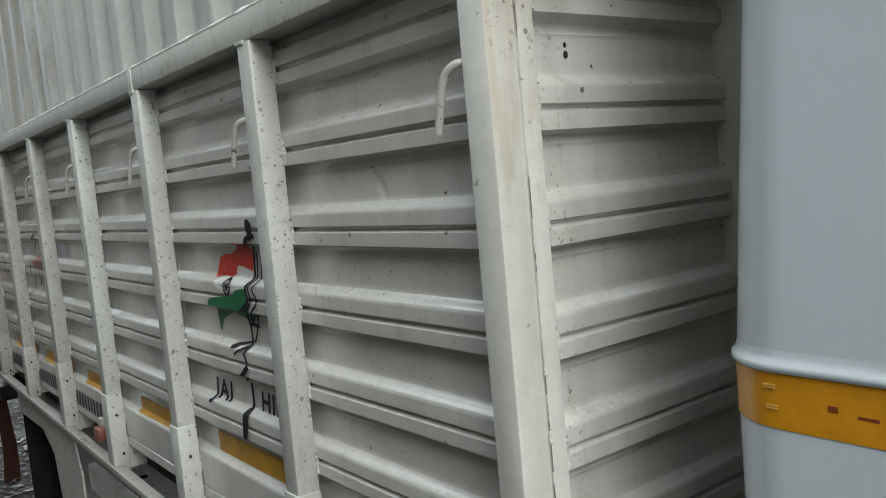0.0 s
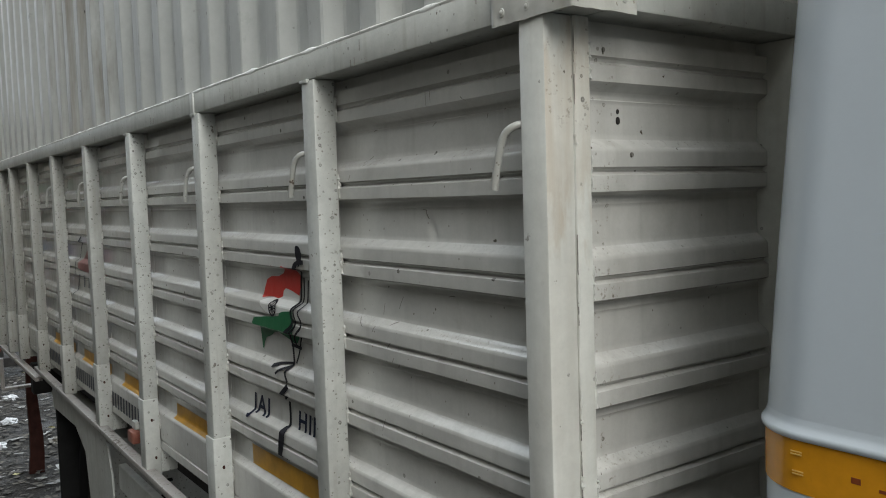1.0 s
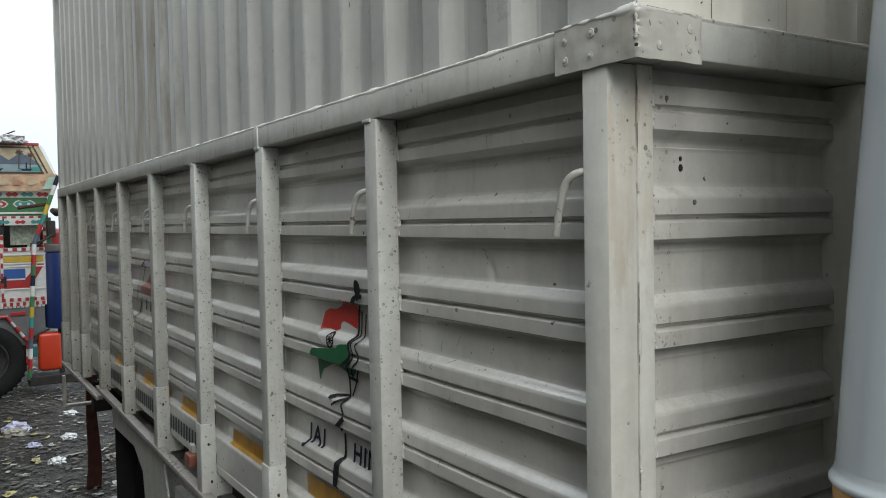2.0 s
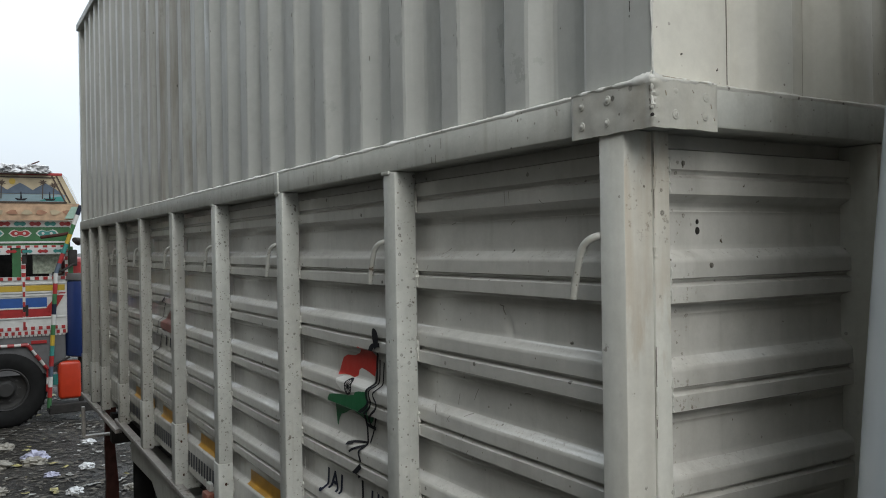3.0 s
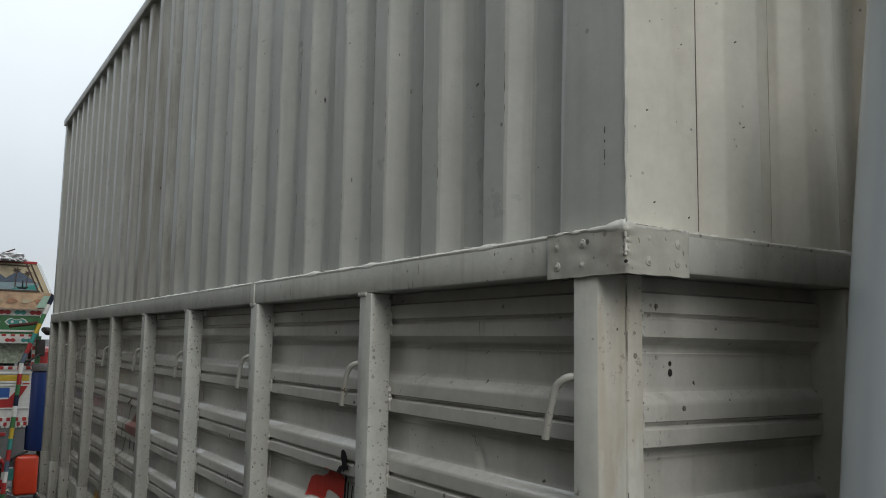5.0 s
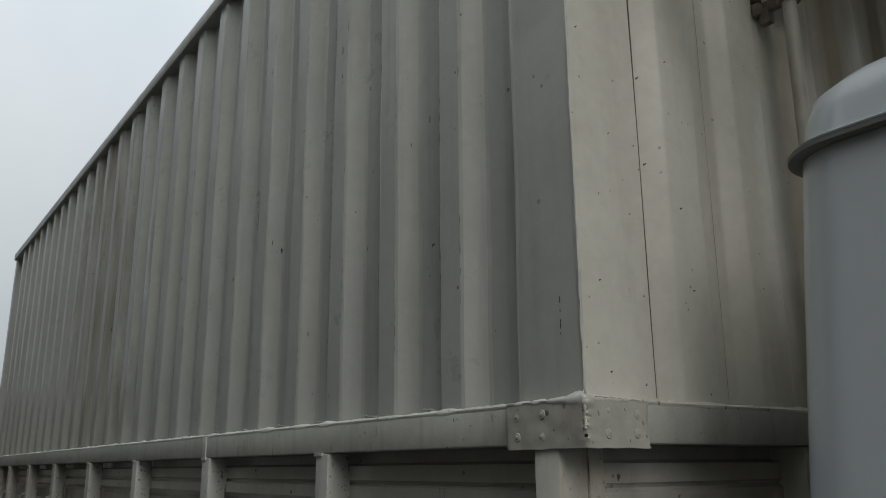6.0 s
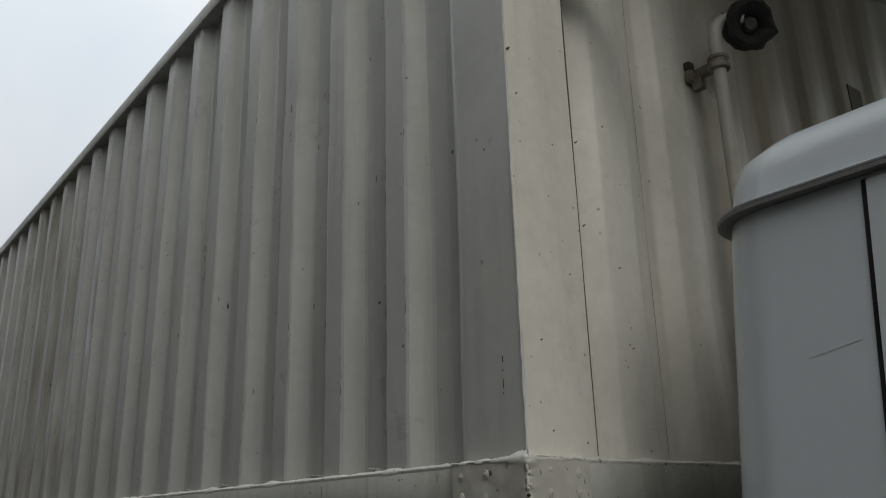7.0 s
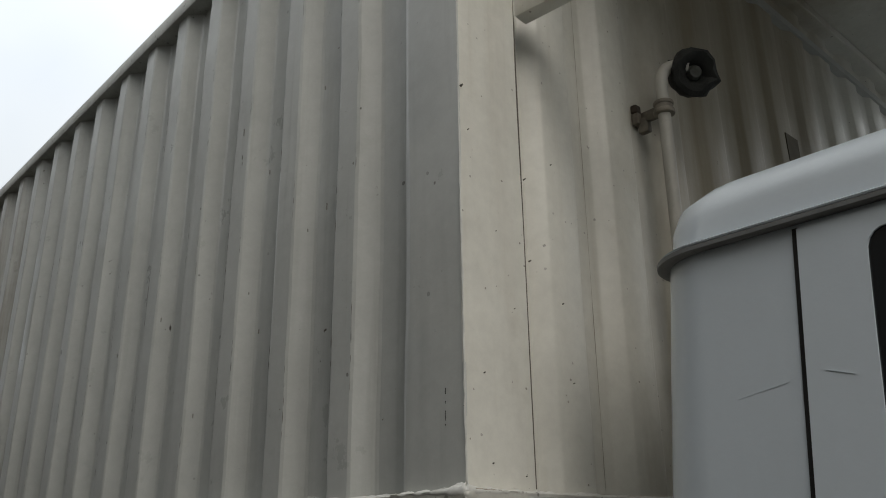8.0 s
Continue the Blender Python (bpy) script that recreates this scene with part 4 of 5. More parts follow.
def fold_wear(s, z0, z1, w, seed):
    """A thin broken line of bare metal down the outer fold of a rib."""
    bm = bmesh.new()
    n = max(4, int((z1 - z0) / 0.004))
    last = None
    for k in range(n + 1):
        z = z0 + (z1 - z0) * k / n
        x, y, _ = upper_point(s + 0.0022, 0.0, z)
        h = w * max(0.0, 0.25 + 1.5 * noise.noise(Vector((z * 60, seed, 1)))) * max(0.0, math.sin(math.pi * k / n)) ** 0.3
        pair = [bm.verts.new((x - h / 2, y - 0.0005, z)), bm.verts.new((x + h / 2, y - 0.0005, z))]
        if last and h > 0.0001:
            bm.faces.new((last[0], last[1], pair[1], pair[0]))
        last = pair
    return bm


rnd = random.Random(83)
for k in range(14):
    for edge in (0.0, OUT - 0.004):
        z = ZB + BEAM_H + 0.05 + rnd.random() * 0.2
        while z < TOP - 0.1:
            l = 0.04 + 0.22 * rnd.random()
            part("fold_wear", fold_wear(0.2690 + RIB * k + edge, z, min(z + l, TOP - 0.03), 0.0020 + 0.0009 * rnd.random(), 10 * z + k), M_GRAZE, truck)
            z += l + 0.06 + 0.35 * rnd.random()
part("vent_slot", box(-0.040, -0.0075, 1.235, 1.305, 3.13, 3.275), plain("brown_slot", (0.15, 0.13, 0.095), 0.8), truck, "brown slot in the front wall")
# over-cab shelf with its struts
# The shelf's forward reach is unseen; it is lengthened to shade the wall.
part("overcab_shelf", box(-0.05, 1.85, 0.065, WIDTH - 0.01, FTOP, FTOP + 0.046, 0.006), M_FRONT, truck, "steel shelf reaching forward over the cab roof", smooth=True)
# Unseen board, added to keep light off the wall behind the cab.
part("shelf_shade_board", box(1.80, 1.85, 0.065, WIDTH - 0.01, 2.74, FTOP - 0.002, 0.006), M_FRONT, truck, "unseen board added under the shelf to shade the front wall")
bm = bmesh.new()
box(0, 1.2, -0.017, 0.017, 0.0, 0.040, 0.003, bm)
bmesh.ops.transform(bm, matrix=pose(-0.005, 0.165, 3.125, 0, 0, 5), verts=bm.verts)
part("support_arm", bm, M_FRONT, truck, smooth=True)

# ---- the cargo truck: rails and running gear ----
M_RAIL = painted_steel("rail_paint", (0.31, 0.30, 0.28), spot=0.25, rust=0.19, dirt=(0.16, 0.07, 0.05), dirty=0.6, streaks=0.4, seed=6.6)


def slope_bar(x0, x1, z0, z1):
    """A flat side rail whose top runs from z0 at one end to z1 at the other."""
    bm = box(x0, x1, -0.013, 0.024, -0.024, 0.0, 0.003)
    for v in bm.verts:
        v.co.z += z0 + (z1 - z0) * (v.co.x - x0) / (x1 - x0)
    return bm


part("side_rail", slope_bar(-4.13, 0.0, 1.158, 1.090), M_RAIL, truck, "white side rail chipped to red along its edge", smooth=True)
part("side_rail", slope_bar(-LENGTH, -4.12, 1.098, 1.098), M_RAIL, truck, smooth=True)
part("tail_plate", box(-LENGTH, -LENGTH + 0.02, 0.30, 0.62, 0.79, 0.994, 0.004), M_DARK, truck)
part("tail_dropper", box(-LENGTH - 0.012, -LENGTH + 0.03, -0.012, 0.010, 0.79, 0.994, 0.003), M_RAIL, truck)
part("tail_bar", box(-LENGTH - 0.02, -LENGTH + 0.03, -0.01, WIDTH, 0.770, 0.788, 0.003), M_RAIL, truck, smooth=True)
for y in (0.75, 1.57):
    part("chassis_rail", box(-5.8, 1.8, y, y + 0.09, 0.80, 1.04, 0.01), M_DARK, truck)
part("cross_member", box(-5.2, -5.1, 0.12, 2.28, 0.80, 1.0, 0.01), M_DARK, truck)


def lathe(profile, sides=48):
    """A ring turned about the y axis from (radius, y) pairs."""
    bm = bmesh.new()
    rings = []
    for k in range(sides):
        a = 2 * math.pi * k / sides
        rings.append([bm.verts.new((r * math.cos(a), y, r * math.sin(a))) for r, y in profile])
    n = len(profile)
    for k in range(sides):
        a, b2 = rings[k], rings[(k + 1) % sides]
        for j in range(n - 1):
            bm.faces.new((a[j], a[j + 1], b2[j + 1], b2[j]))
    return bm


def tyre_mesh(r, w):
    bm = lathe([(r * 0.56, 0.01), (r * 0.60, 0.0), (r * 0.78, -0.012), (r * 0.93, -0.004), (r * 0.985, 0.02), (r, 0.05), (r * 0.985, w * 0.35), (r, w * 0.5), (r * 0.985, w * 0.65), (r, w - 0.05), (r * 0.93, w + 0.004), (r * 0.78, w + 0.012), (r * 0.56, w - 0.01)])
    for k in range(40):
        a = 2 * math.pi * k / 40
        own = box(r - 0.006, r + 0.010, 0.03, w * 0.42, -0.014, 0.014, 0.004)
        bmesh.ops.rotate(own, cent=(0, 0, 0), matrix=Matrix.Rotation(a, 3, "Y"), verts=own.verts)
        join(bm, own)
        own = box(r - 0.006, r + 0.010, w * 0.58, w - 0.03, -0.014, 0.014, 0.004)
        bmesh.ops.rotate(own, cent=(0, 0, 0), matrix=Matrix.Rotation(a + 0.08, 3, "Y"), verts=own.verts)
        join(bm, own)
    return mesh_of("tyre", bm, M_BLACK, True)


def rim_mesh(r, mat):
    bm = lathe([(r * 0.57, 0.012), (r * 0.54, 0.0), (r * 0.51, 0.01), (r * 0.50, 0.06), (r * 0.40, 0.085), (r * 0.25, 0.075), (r * 0.22, 0.02), (r * 0.17, 0.0), (0.002, 0.0)])
    for k in range(10):
        a = 2 * math.pi * k / 10
        cyl((r * 0.33 * math.cos(a), 0.085, r * 0.33 * math.sin(a)), (r * 0.33 * math.cos(a), 0.055, r * 0.33 * math.sin(a)), 0.016, None, 6, bm)
    return mesh_of("rim", bm, mat, True)


TYRE, RIM = tyre_mesh(0.49, 0.26), rim_mesh(0.49, M_DARK)
for x, y in ((-3.42, 0.13), (1.0, 0.14)):
    hub = part("wheel", cyl((x, y + 0.05, 0.5), (x, y + 0.25, 0.5), 0.12), M_DARK, truck, "black truck tyre on a dark steel wheel", True)
    place("tyre", TYRE, hub, (x, y, 0.5))
    place("rim", RIM, hub, (x, y, 0.5))

# angular mudguard over the rear wheel
rows = []
outline = [(-3.86, 1.05), (-3.80, 1.04), (-3.24, 1.04), (-3.06, 0.95), (-2.93, 0.45)]
bm = sheet([[(x, y, z) for y in (0.02, 0.55)] for x, z in outline], (0.012, 0, 0.02))
guard = part("mudguard", bm, M_POST, truck, "white sheet steel mudguard with sloping front")
bm = bmesh.new()
face = [(-3.78, 1.118), (-3.78, 1.00), (-3.26, 1.01), (-3.08, 0.935), (-2.95, 0.45), (-2.60, 0.45), (-2.62, 0.95), (-2.70, 1.110)]
vs = [bm.verts.new((x, 0.012, z)) for x, z in face]
bm.faces.new(vs)
got = bmesh.ops.extrude_face_region(bm, geom=bm.faces[:])
bmesh.ops.translate(bm, vec=(0, 0.008, 0), verts=[v for v in got["geom"] if isinstance(v, bmesh.types.BMVert)])
part("mudguard_skirt", bm, M_POST, guard)
part("mudflap", box(-3.84, -3.82, 0.03, 0.58, 0.25, 1.03, 0.004), M_BLACK, truck, "black rubber mudflap")
part("side_guard", box(-2.58, -0.9, 0.03, 0.06, 0.90, 1.0, 0.004), M_POST, truck)
lamp = part("marker_lamp", box(-2.345, -2.275, 0.012, 0.045, 1.150, 1.196, 0.008), M_LAMPRED, truck, "small red side marker lamp", smooth=True)
part("lamp_bracket", box(-2.345, -2.300, 0.030, 0.05, 1.196, 1.225, 0.003), M_BEAM, lamp)

# ---- the cab ----
CABF, CABF_FAR = 1.95, 2.315


def cab_ring(z, grow=0.0, r=0.09, n=10):
    """The cab's outline in plan at height z, from the far rear corner round the near rear corner to the front."""
    lean = max(0.0, z - 1.73)
    xr, yn, yf = 0.169 + 0.060 * lean + 0.027 * lean * lean - grow, 0.085 + 0.02 * lean - grow, CABF_FAR - 0.02 * lean + grow
    xf = CABF + grow
    ring = []
    for cx, cy, a0 in ((xr + r, yf - r, 90), (xr + r, yn + r, 180), (xf - r, yn + r, 270), (xf - r, yf - r, 0)):
        for k in range(n + 1):
            a = radians(a0 + 90 * k / n)
            ring.append(Vector((cx + r * math.cos(a), cy + r * math.sin(a), z)))
    return ring


ZG = 2.583
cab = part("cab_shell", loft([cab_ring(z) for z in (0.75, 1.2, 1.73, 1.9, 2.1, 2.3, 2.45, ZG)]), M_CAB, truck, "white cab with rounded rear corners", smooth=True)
part("cab_roof", loft([cab_ring(ZG + 0.007, -0.002), cab_ring(ZG + 0.044, -0.003), cab_ring(ZG + 0.068, -0.007, 0.095), cab_ring(ZG + 0.083, -0.018, 0.11), cab_ring(ZG + 0.091, -0.040, 0.13), cab_ring(ZG + 0.094, -0.075, 0.15), cab_ring(ZG + 0.095, -0.13, 0.17), cab_ring(ZG + 0.097, -0.5, 0.3)]), M_CAB, truck, smooth=True)
part("rain_gutter", loft([cab_ring(ZG - 0.005, 0.002), cab_ring(ZG - 0.0055, 0.009), cab_ring(ZG - 0.003, 0.0122), cab_ring(ZG + 0.0022, 0.0128), cab_ring(ZG + 0.0030, 0.0105), cab_ring(ZG + 0.0040, 0.001)]), M_GUTTER, truck, "grey rain gutter round the cab roof", smooth=True)
part("gutter_lip", loft([cab_ring(ZG + 0.0042, 0.001), cab_ring(ZG + 0.0046, 0.0095), cab_ring(ZG + 0.0066, 0.0105), cab_ring(ZG + 0.0082, 0.0085), cab_ring(ZG + 0.0088, 0.001)]), M_CAB, truck, "painted upper lip of the gutter", smooth=True)
# Unseen cab back: grey made up to set light bounced onto the front panel.
M_BACK_BOUNCE = plain("bounce_tuned_cab_back", (0.43, 0.43, 0.415), 0.6, vary=0.3, scale=9)
cab.data.materials.append(M_BACK_BOUNCE)
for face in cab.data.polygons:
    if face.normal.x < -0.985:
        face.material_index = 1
tz0, tz1 = 1.673, 1.732


def band(z0, z1, out, lo, hi):
    a, b2 = cab_ring(z0, out), cab_ring(z1, out)
    mid = [cab_ring(z0 + (z1 - z0) * k / 4, out) for k in range(5)]
    return sheet([ring[lo:hi] for ring in mid])


part("reflective_tape", band(tz0, tz1, 0.0009, 14, 24), M_AMBER, truck, "amber reflective tape round the cab", smooth=True)
part("moulding", loft([cab_ring(1.7322, 0.0004), cab_ring(1.7326, 0.0026), cab_ring(1.7350, 0.0042), cab_ring(1.7385, 0.0046), cab_ring(1.7415, 0.0036), cab_ring(1.7450, 0.0014), cab_ring(1.7500, 0.0005), cab_ring(1.7560, 0.0002)], cap=False), M_CAB, truck, "ridge pressed round the cab above the tape", smooth=True)
M_PALE = plain("pale_tape_print", (0.74, 0.46, 0.10), 0.45)
M_PRINT = plain("brown_tape_print", (0.24, 0.055, 0.012), 0.5)
for x, w, z, h, mat in ((0.309, 0.010, 1.7005, 0.0065, M_PRINT), (0.338, 0.020, 1.698, 0.0034, M_PRINT), (0.2405, 0.013, 1.7185, 0.0014, M_PALE), (0.2405, 0.013, 1.7155, 0.0014, M_PALE), (0.2425, 0.013, 1.6965, 0.0014, M_PALE), (0.2425, 0.013, 1.6935, 0.0014, M_PALE)):
    part("tape_mark", box(x, x + w, 0.0837, 0.0843, z, z + h), mat, truck, "small printed mark on the tape")
# door
bm = bmesh.new()
outer = [(0.370, 1.0), (0.382, 1.75), (0.4225, 2.27), (0.4475, 2.572), (1.55, 2.572), (1.60, 1.0)]
hole = chaikin([(0.52, 1.90), (0.470, 1.93), (0.488, 2.10), (0.516, 2.505), (0.521, 2.548), (0.56, 2.552), (1.35, 2.556), (1.42, 2.51), (1.5, 1.95), (1.46, 1.90)], 2)
loops = []
for ring in (outer, hole):
    vs = [bm.verts.new((x, 0.084 + 0.02 * max(0, z - 1.73), z)) for x, z in ring]
    loops += [bm.edges.new((vs[k], vs[(k + 1) % len(vs)])) for k in range(len(vs))]
bmesh.ops.triangle_fill(bm, edges=loops, use_beauty=True)
got = bmesh.ops.extrude_face_region(bm, geom=bm.faces[:])
bmesh.ops.translate(bm, vec=(0, -0.003, 0), verts=[v for v in got["geom"] if isinstance(v, bmesh.types.BMVert)])
door = part("cab_door", bm, M_CAB, truck)
bm = sheet([[(xg + dx, 0.0840 + 0.02 * max(0, z - 1.73), z) for z, dx in ((1.0, -0.0775), (1.75, -0.0655), (2.27, -0.0250), (2.574, 0.0))] for xg in (0.4412, 0.4470)], (0, 0.01, 0))
part("door_gap", bm, M_DARK, door, "dark gap between the cab and its door")
part("window_pane", sheet([[(x, 0.0842 + 0.02 * (z - 1.73), z) for z in (1.88, 2.57)] for x in (0.46, 1.52)], (0, 0.003, 0)), M_GLASSDARK, door, "dark tinted window glass")

for x0, z0, x1, z1, w in ((0.336, 2.071, 0.344, 2.070, 0.0008), (0.327, 1.961, 0.343, 1.963, 0.0008), (0.350, 2.391, 0.412, 2.402, 0.00022), (0.456, 2.408, 0.486, 2.399, 0.00022)):
    ln, ang = math.dist((x0, z0), (x1, z1)), math.atan2(z1 - z0, x1 - x0)
    own = box(0, ln, -0.0001, 0.0006, -0.55 * w, 0.55 * w)
    bmesh.ops.transform(own, matrix=Matrix.Translation((x0, 0.0848 + 0.02 * max(0, z0 - 1.73) - (0.0045 if x0 > 0.44 else 0), z0)) @ Matrix.Rotation(-ang, 4, "Y"), verts=own.verts)
    part("scratch", own, M_SCRATCH, cab, "thin grey scratch in the paint")

# intake pipe behind the cab
PX, PY = 0.05, 0.527
pipe = part("intake_pipe", tube([(PX, PY - 0.020, 1.6), (PX, PY - 0.004, 2.77), (PX, PY, 3.07), (PX, PY, 3.125), (PX + 0.006, PY + 0.006, 3.148), (PX + 0.024, PY + 0.024, 3.158), (PX + 0.040, PY + 0.042, 3.154)], 0.0128, 16), M_PIPE, truck, "painted upright intake pipe with a bent top", smooth=True)
bm = cyl((PX, PY, 3.044), (PX, PY, 3.055), 0.0215, None, 18, None, 0.003)
cyl((PX, PY, 3.064), (PX, PY, 3.073), 0.0205, None, 18, bm, 0.003)
cyl((PX, PY, 3.050), (PX, PY, 3.068), 0.0178, None, 18, bm)
own = box(-0.066, 0.0, -0.007, 0.007, -0.010, 0.012, 0.002)
bmesh.ops.transform(own, matrix=pose(PX - 0.010, PY + 0.002, 3.056, 0, 12, -20), verts=own.verts)
join(bm, own)
box(-0.028, -0.012, 0.527, 0.562, 3.052, 3.078, 0.003, bm)
box(-0.020, 0.004, 0.536, 0.552, 3.032, 3.066, 0.003, bm)
clamp = part("pipe_clamp", bm, plain("clamp_paint", (0.24, 0.215, 0.175), 0.65, vary=0.5, scale=40), pipe, "painted clamp on a bent bracket", smooth=True)
part("bracket_socket", box(-0.032, -0.016, 0.530, 0.550, 3.080, 3.100, 0.004), plain("rusted_socket", (0.06, 0.045, 0.033), 0.85, vary=0.6, scale=60), clamp, "dark grimy socket in the wall")
axis = Vector((0.72, -0.60, -0.30)).normalized()
mid = Vector((PX + 0.049, PY + 0.050, 3.139))
side = axis.orthogonal().normalized()
up = axis.cross(side)
rings = []
for r, d in ((0.018, -0.050), (0.030, -0.044), (0.043, -0.026), (0.050, 0.0), (0.048, 0.014), (0.039, 0.020), (0.028, 0.014), (0.018, 0.000), (0.010, -0.014), (0.002, -0.018)):
    rings.append([mid + axis * d + r * (1 + 0.20 * noise.noise(Vector((math.cos(a) * 1.7, math.sin(a) * 1.7, d * 25))) + 0.13 * noise.noise(Vector((math.cos(a) * 6, math.sin(a) * 6, d * 60)))) * (math.cos(a) * side + math.sin(a) * up) for a in (2 * math.pi * q / 26 for q in range(26))])
bm = loft(rings)
cyl(mid + Vector((-0.045, -0.020, 0.034)), mid + Vector((-0.008, 0.0, 0.030)), 0.008, None, 8, bm)
hose = part("hose_end", bm, plain("weathered_rubber", (0.022, 0.024, 0.022), 0.8, vary=0.6, scale=40, bumpy=0.006), pipe, "torn black rubber hose end", smooth=True)
part("hose_bore", cyl(mid + axis * 0.000, mid + axis * 0.009, 0.017, 0.012, 9), plain("dusty_rubber", (0.085, 0.09, 0.08), 0.7, vary=0.6, scale=60), hose, "dusty mouth of the hose")

# ---- the painted truck beyond ----
BX = -10.3
M_CREAM = plain("cream_coach_paint", (0.46, 0.38, 0.25), 0.5, vary=0.35, scale=6)
M_BGREEN = plain("green_coach_paint", (0.036, 0.132, 0.048), 0.4, vary=0.25)
M_BYELLOW = plain("yellow_coach_paint", (0.420, 0.288, 0.030), 0.4, vary=0.15)
M_BBLUE = plain("blue_coach_paint", (0.018, 0.072, 0.252), 0.4, vary=0.15)
M_BRED = plain("red_coach_paint", (0.300, 0.018, 0.018), 0.4, vary=0.2)
M_FLARE = plain("tan_coach_paint", (0.60, 0.41, 0.27), 0.5, vary=0.45, scale=9)
M_SCROLL = plain("russet_coach_paint", (0.34, 0.17, 0.10), 0.5, vary=0.4, scale=12)
M_MINT = plain("mint_coach_paint", (0.33, 0.48, 0.40), 0.5, vary=0.3)
M_BWHITE = plain("white_coach_paint", (0.52, 0.52, 0.50), 0.45, vary=0.2)
M_BGREY = plain("grey_coach_metal", (0.115, 0.115, 0.118), 0.5, vary=0.25)
M_TEAL = plain("teal_coach_paint", (0.033, 0.208, 0.189), 0.4, vary=0.2)
M_HILL = plain("slate_blue_paint", (0.070, 0.098, 0.140), 0.5, vary=0.3)
M_LAKE = plain("pale_blue_paint", (0.192, 0.270, 0.300), 0.5, vary=0.2)
M_DRUM = plain("blue_plastic", (0.008, 0.025, 0.112), 0.4, vary=0.15)
M_ORANGE = plain("orange_plastic", (0.42, 0.032, 0.008), 0.35, vary=0.15)
M_BAG = plain("thin_plastic_sheet", (0.55, 0.55, 0.56), 0.35, vary=0.35, scale=9, bumpy=0.02)

lorry = thing("painted_lorry", (BX - 1.1, -1.2, 0), "gaily painted old lorry parked across the yard", "truck")


def slab(name, y0, y1, z0, z1, out, mat, parent, label="", depth=0.03, bevel=0.003):
    return part(name, box(BX + out - depth, BX + out, y0, y1, z0, z1, bevel), mat, parent, label)


W0 = -4.2
shell = slab("cab_side", W0, 0.30, 1.10, 1.80, 0.0, M_BWHITE, lorry, depth=0.06)
part("cab_interior", box(BX - 2.2, BX - 2.14, W0, 0.28, 1.1, 2.3), M_DARK, lorry)
slab("lower_panel", W0, 0.26, 0.62, 1.10, -0.01, M_BGREY, lorry, "plain grey lower cab panel")
slab("yellow_band", W0, 0.26, 1.625, 1.695, 0.008, M_BYELLOW, shell)
slab("blue_band", W0, 0.06, 1.425, 1.545, 0.008, M_BBLUE, shell)
slab("red_band", W0, 0.10, 1.31, 1.42, 0.008, M_BRED, shell)
for z in (1.60, 1.705, 1.565, 1.295):
    slab("chrome_strip", W0, 0.27, z, z + 0.018, 0.014, M_BWHITE, shell)
bm = bmesh.new()
vs = [bm.verts.new((BX + 0.012, y, z)) for y, z in ((0.06, 1.43), (0.10, 1.31), (0.27, 1.60), (0.20, 1.60))]
bm.faces.new(vs)
got = bmesh.ops.extrude_face_region(bm, geom=bm.faces[:])
bmesh.ops.translate(bm, vec=(-0.02, 0, 0), verts=[v for v in got["geom"] if isinstance(v, bmesh.types.BMVert)])
part("red_sweep", bm, M_BRED, shell)
# window wall
slab("window_head", W0, 0.33, 2.16, 2.46, 0.0, M_BGREEN, lorry, "green board above the windows with painted badges")
for y0, y1 in ((-0.31, -0.20), (0.28, 0.36), (-1.35, -1.20)):
    slab("window_pillar", y0, y1, 1.80, 2.16, 0.0, M_BGREEN, lorry)


def striped(name, y0, y1, z0, z1, out, parent, along="y", step=0.048):
    """A trim strip in slanting red and white pieces, each its own block."""
    bar = part(name, box(BX + out - 0.02, BX + out - 0.004, y0, y1, z0, z1), M_BWHITE, parent, "red and white striped trim")
    n = int(((y1 - y0) if along == "y" else (z1 - z0)) / step)
    for k in range(0, n, 2):
        if along == "y":
            bm = box(BX + out - 0.004, BX + out, y0 + k * step, y0 + (k + 1) * step, z0 + 0.002, z1 - 0.002)
        else:
            bm = box(BX + out - 0.004, BX + out, y0 + 0.002, y1 - 0.002, z0 + k * step, z0 + (k + 1) * step)
        part("stripe", bm, M_BRED, bar)


striped("trim_strip", W0, 0.30, 1.76, 1.80, 0.016, lorry)
striped("trim_strip", W0, 0.30, 2.15, 2.18, 0.016, lorry)
striped("trim_strip", -0.215, -0.165, 1.80, 2.15, 0.016, lorry, "z")
striped("trim_strip", 0.265, 0.30, 1.80, 2.15, 0.016, lorry, "z")
striped("trim_strip", -0.205, -0.175, 1.20, 1.76, 0.024, lorry, "z", 0.06)
striped("trim_strip", W0 + 2.4, 0.28, 1.10, 1.145, 0.014, lorry, "y", 0.035)
striped("trim_strip", W0 + 2.4, 0.28, 1.155, 1.20, 0.014, lorry, "y", 0.042)
slab("window_visor", -0.15, 0.27, 2.07, 2.15, 0.05, M_BWHITE, lorry, "white scalloped window visor")
slab("window_visor", W0, -0.33, 2.07, 2.15, 0.05, M_BWHITE, lorry)
# Daylight and foliage showing in the window are painted into the pane's colour.
slab("far_window", -0.08, 0.24, 1.83, 2.09, -0.12, plain("daylight_foliage_glass", (0.38, 0.42, 0.33), 0.5, vary=0.6, scale=26), lorry, "window pane with pale daylight and foliage put into its colour")
slab("badge_rail", W0, 0.38, 2.40, 2.48, 0.006, M_BWHITE, lorry)
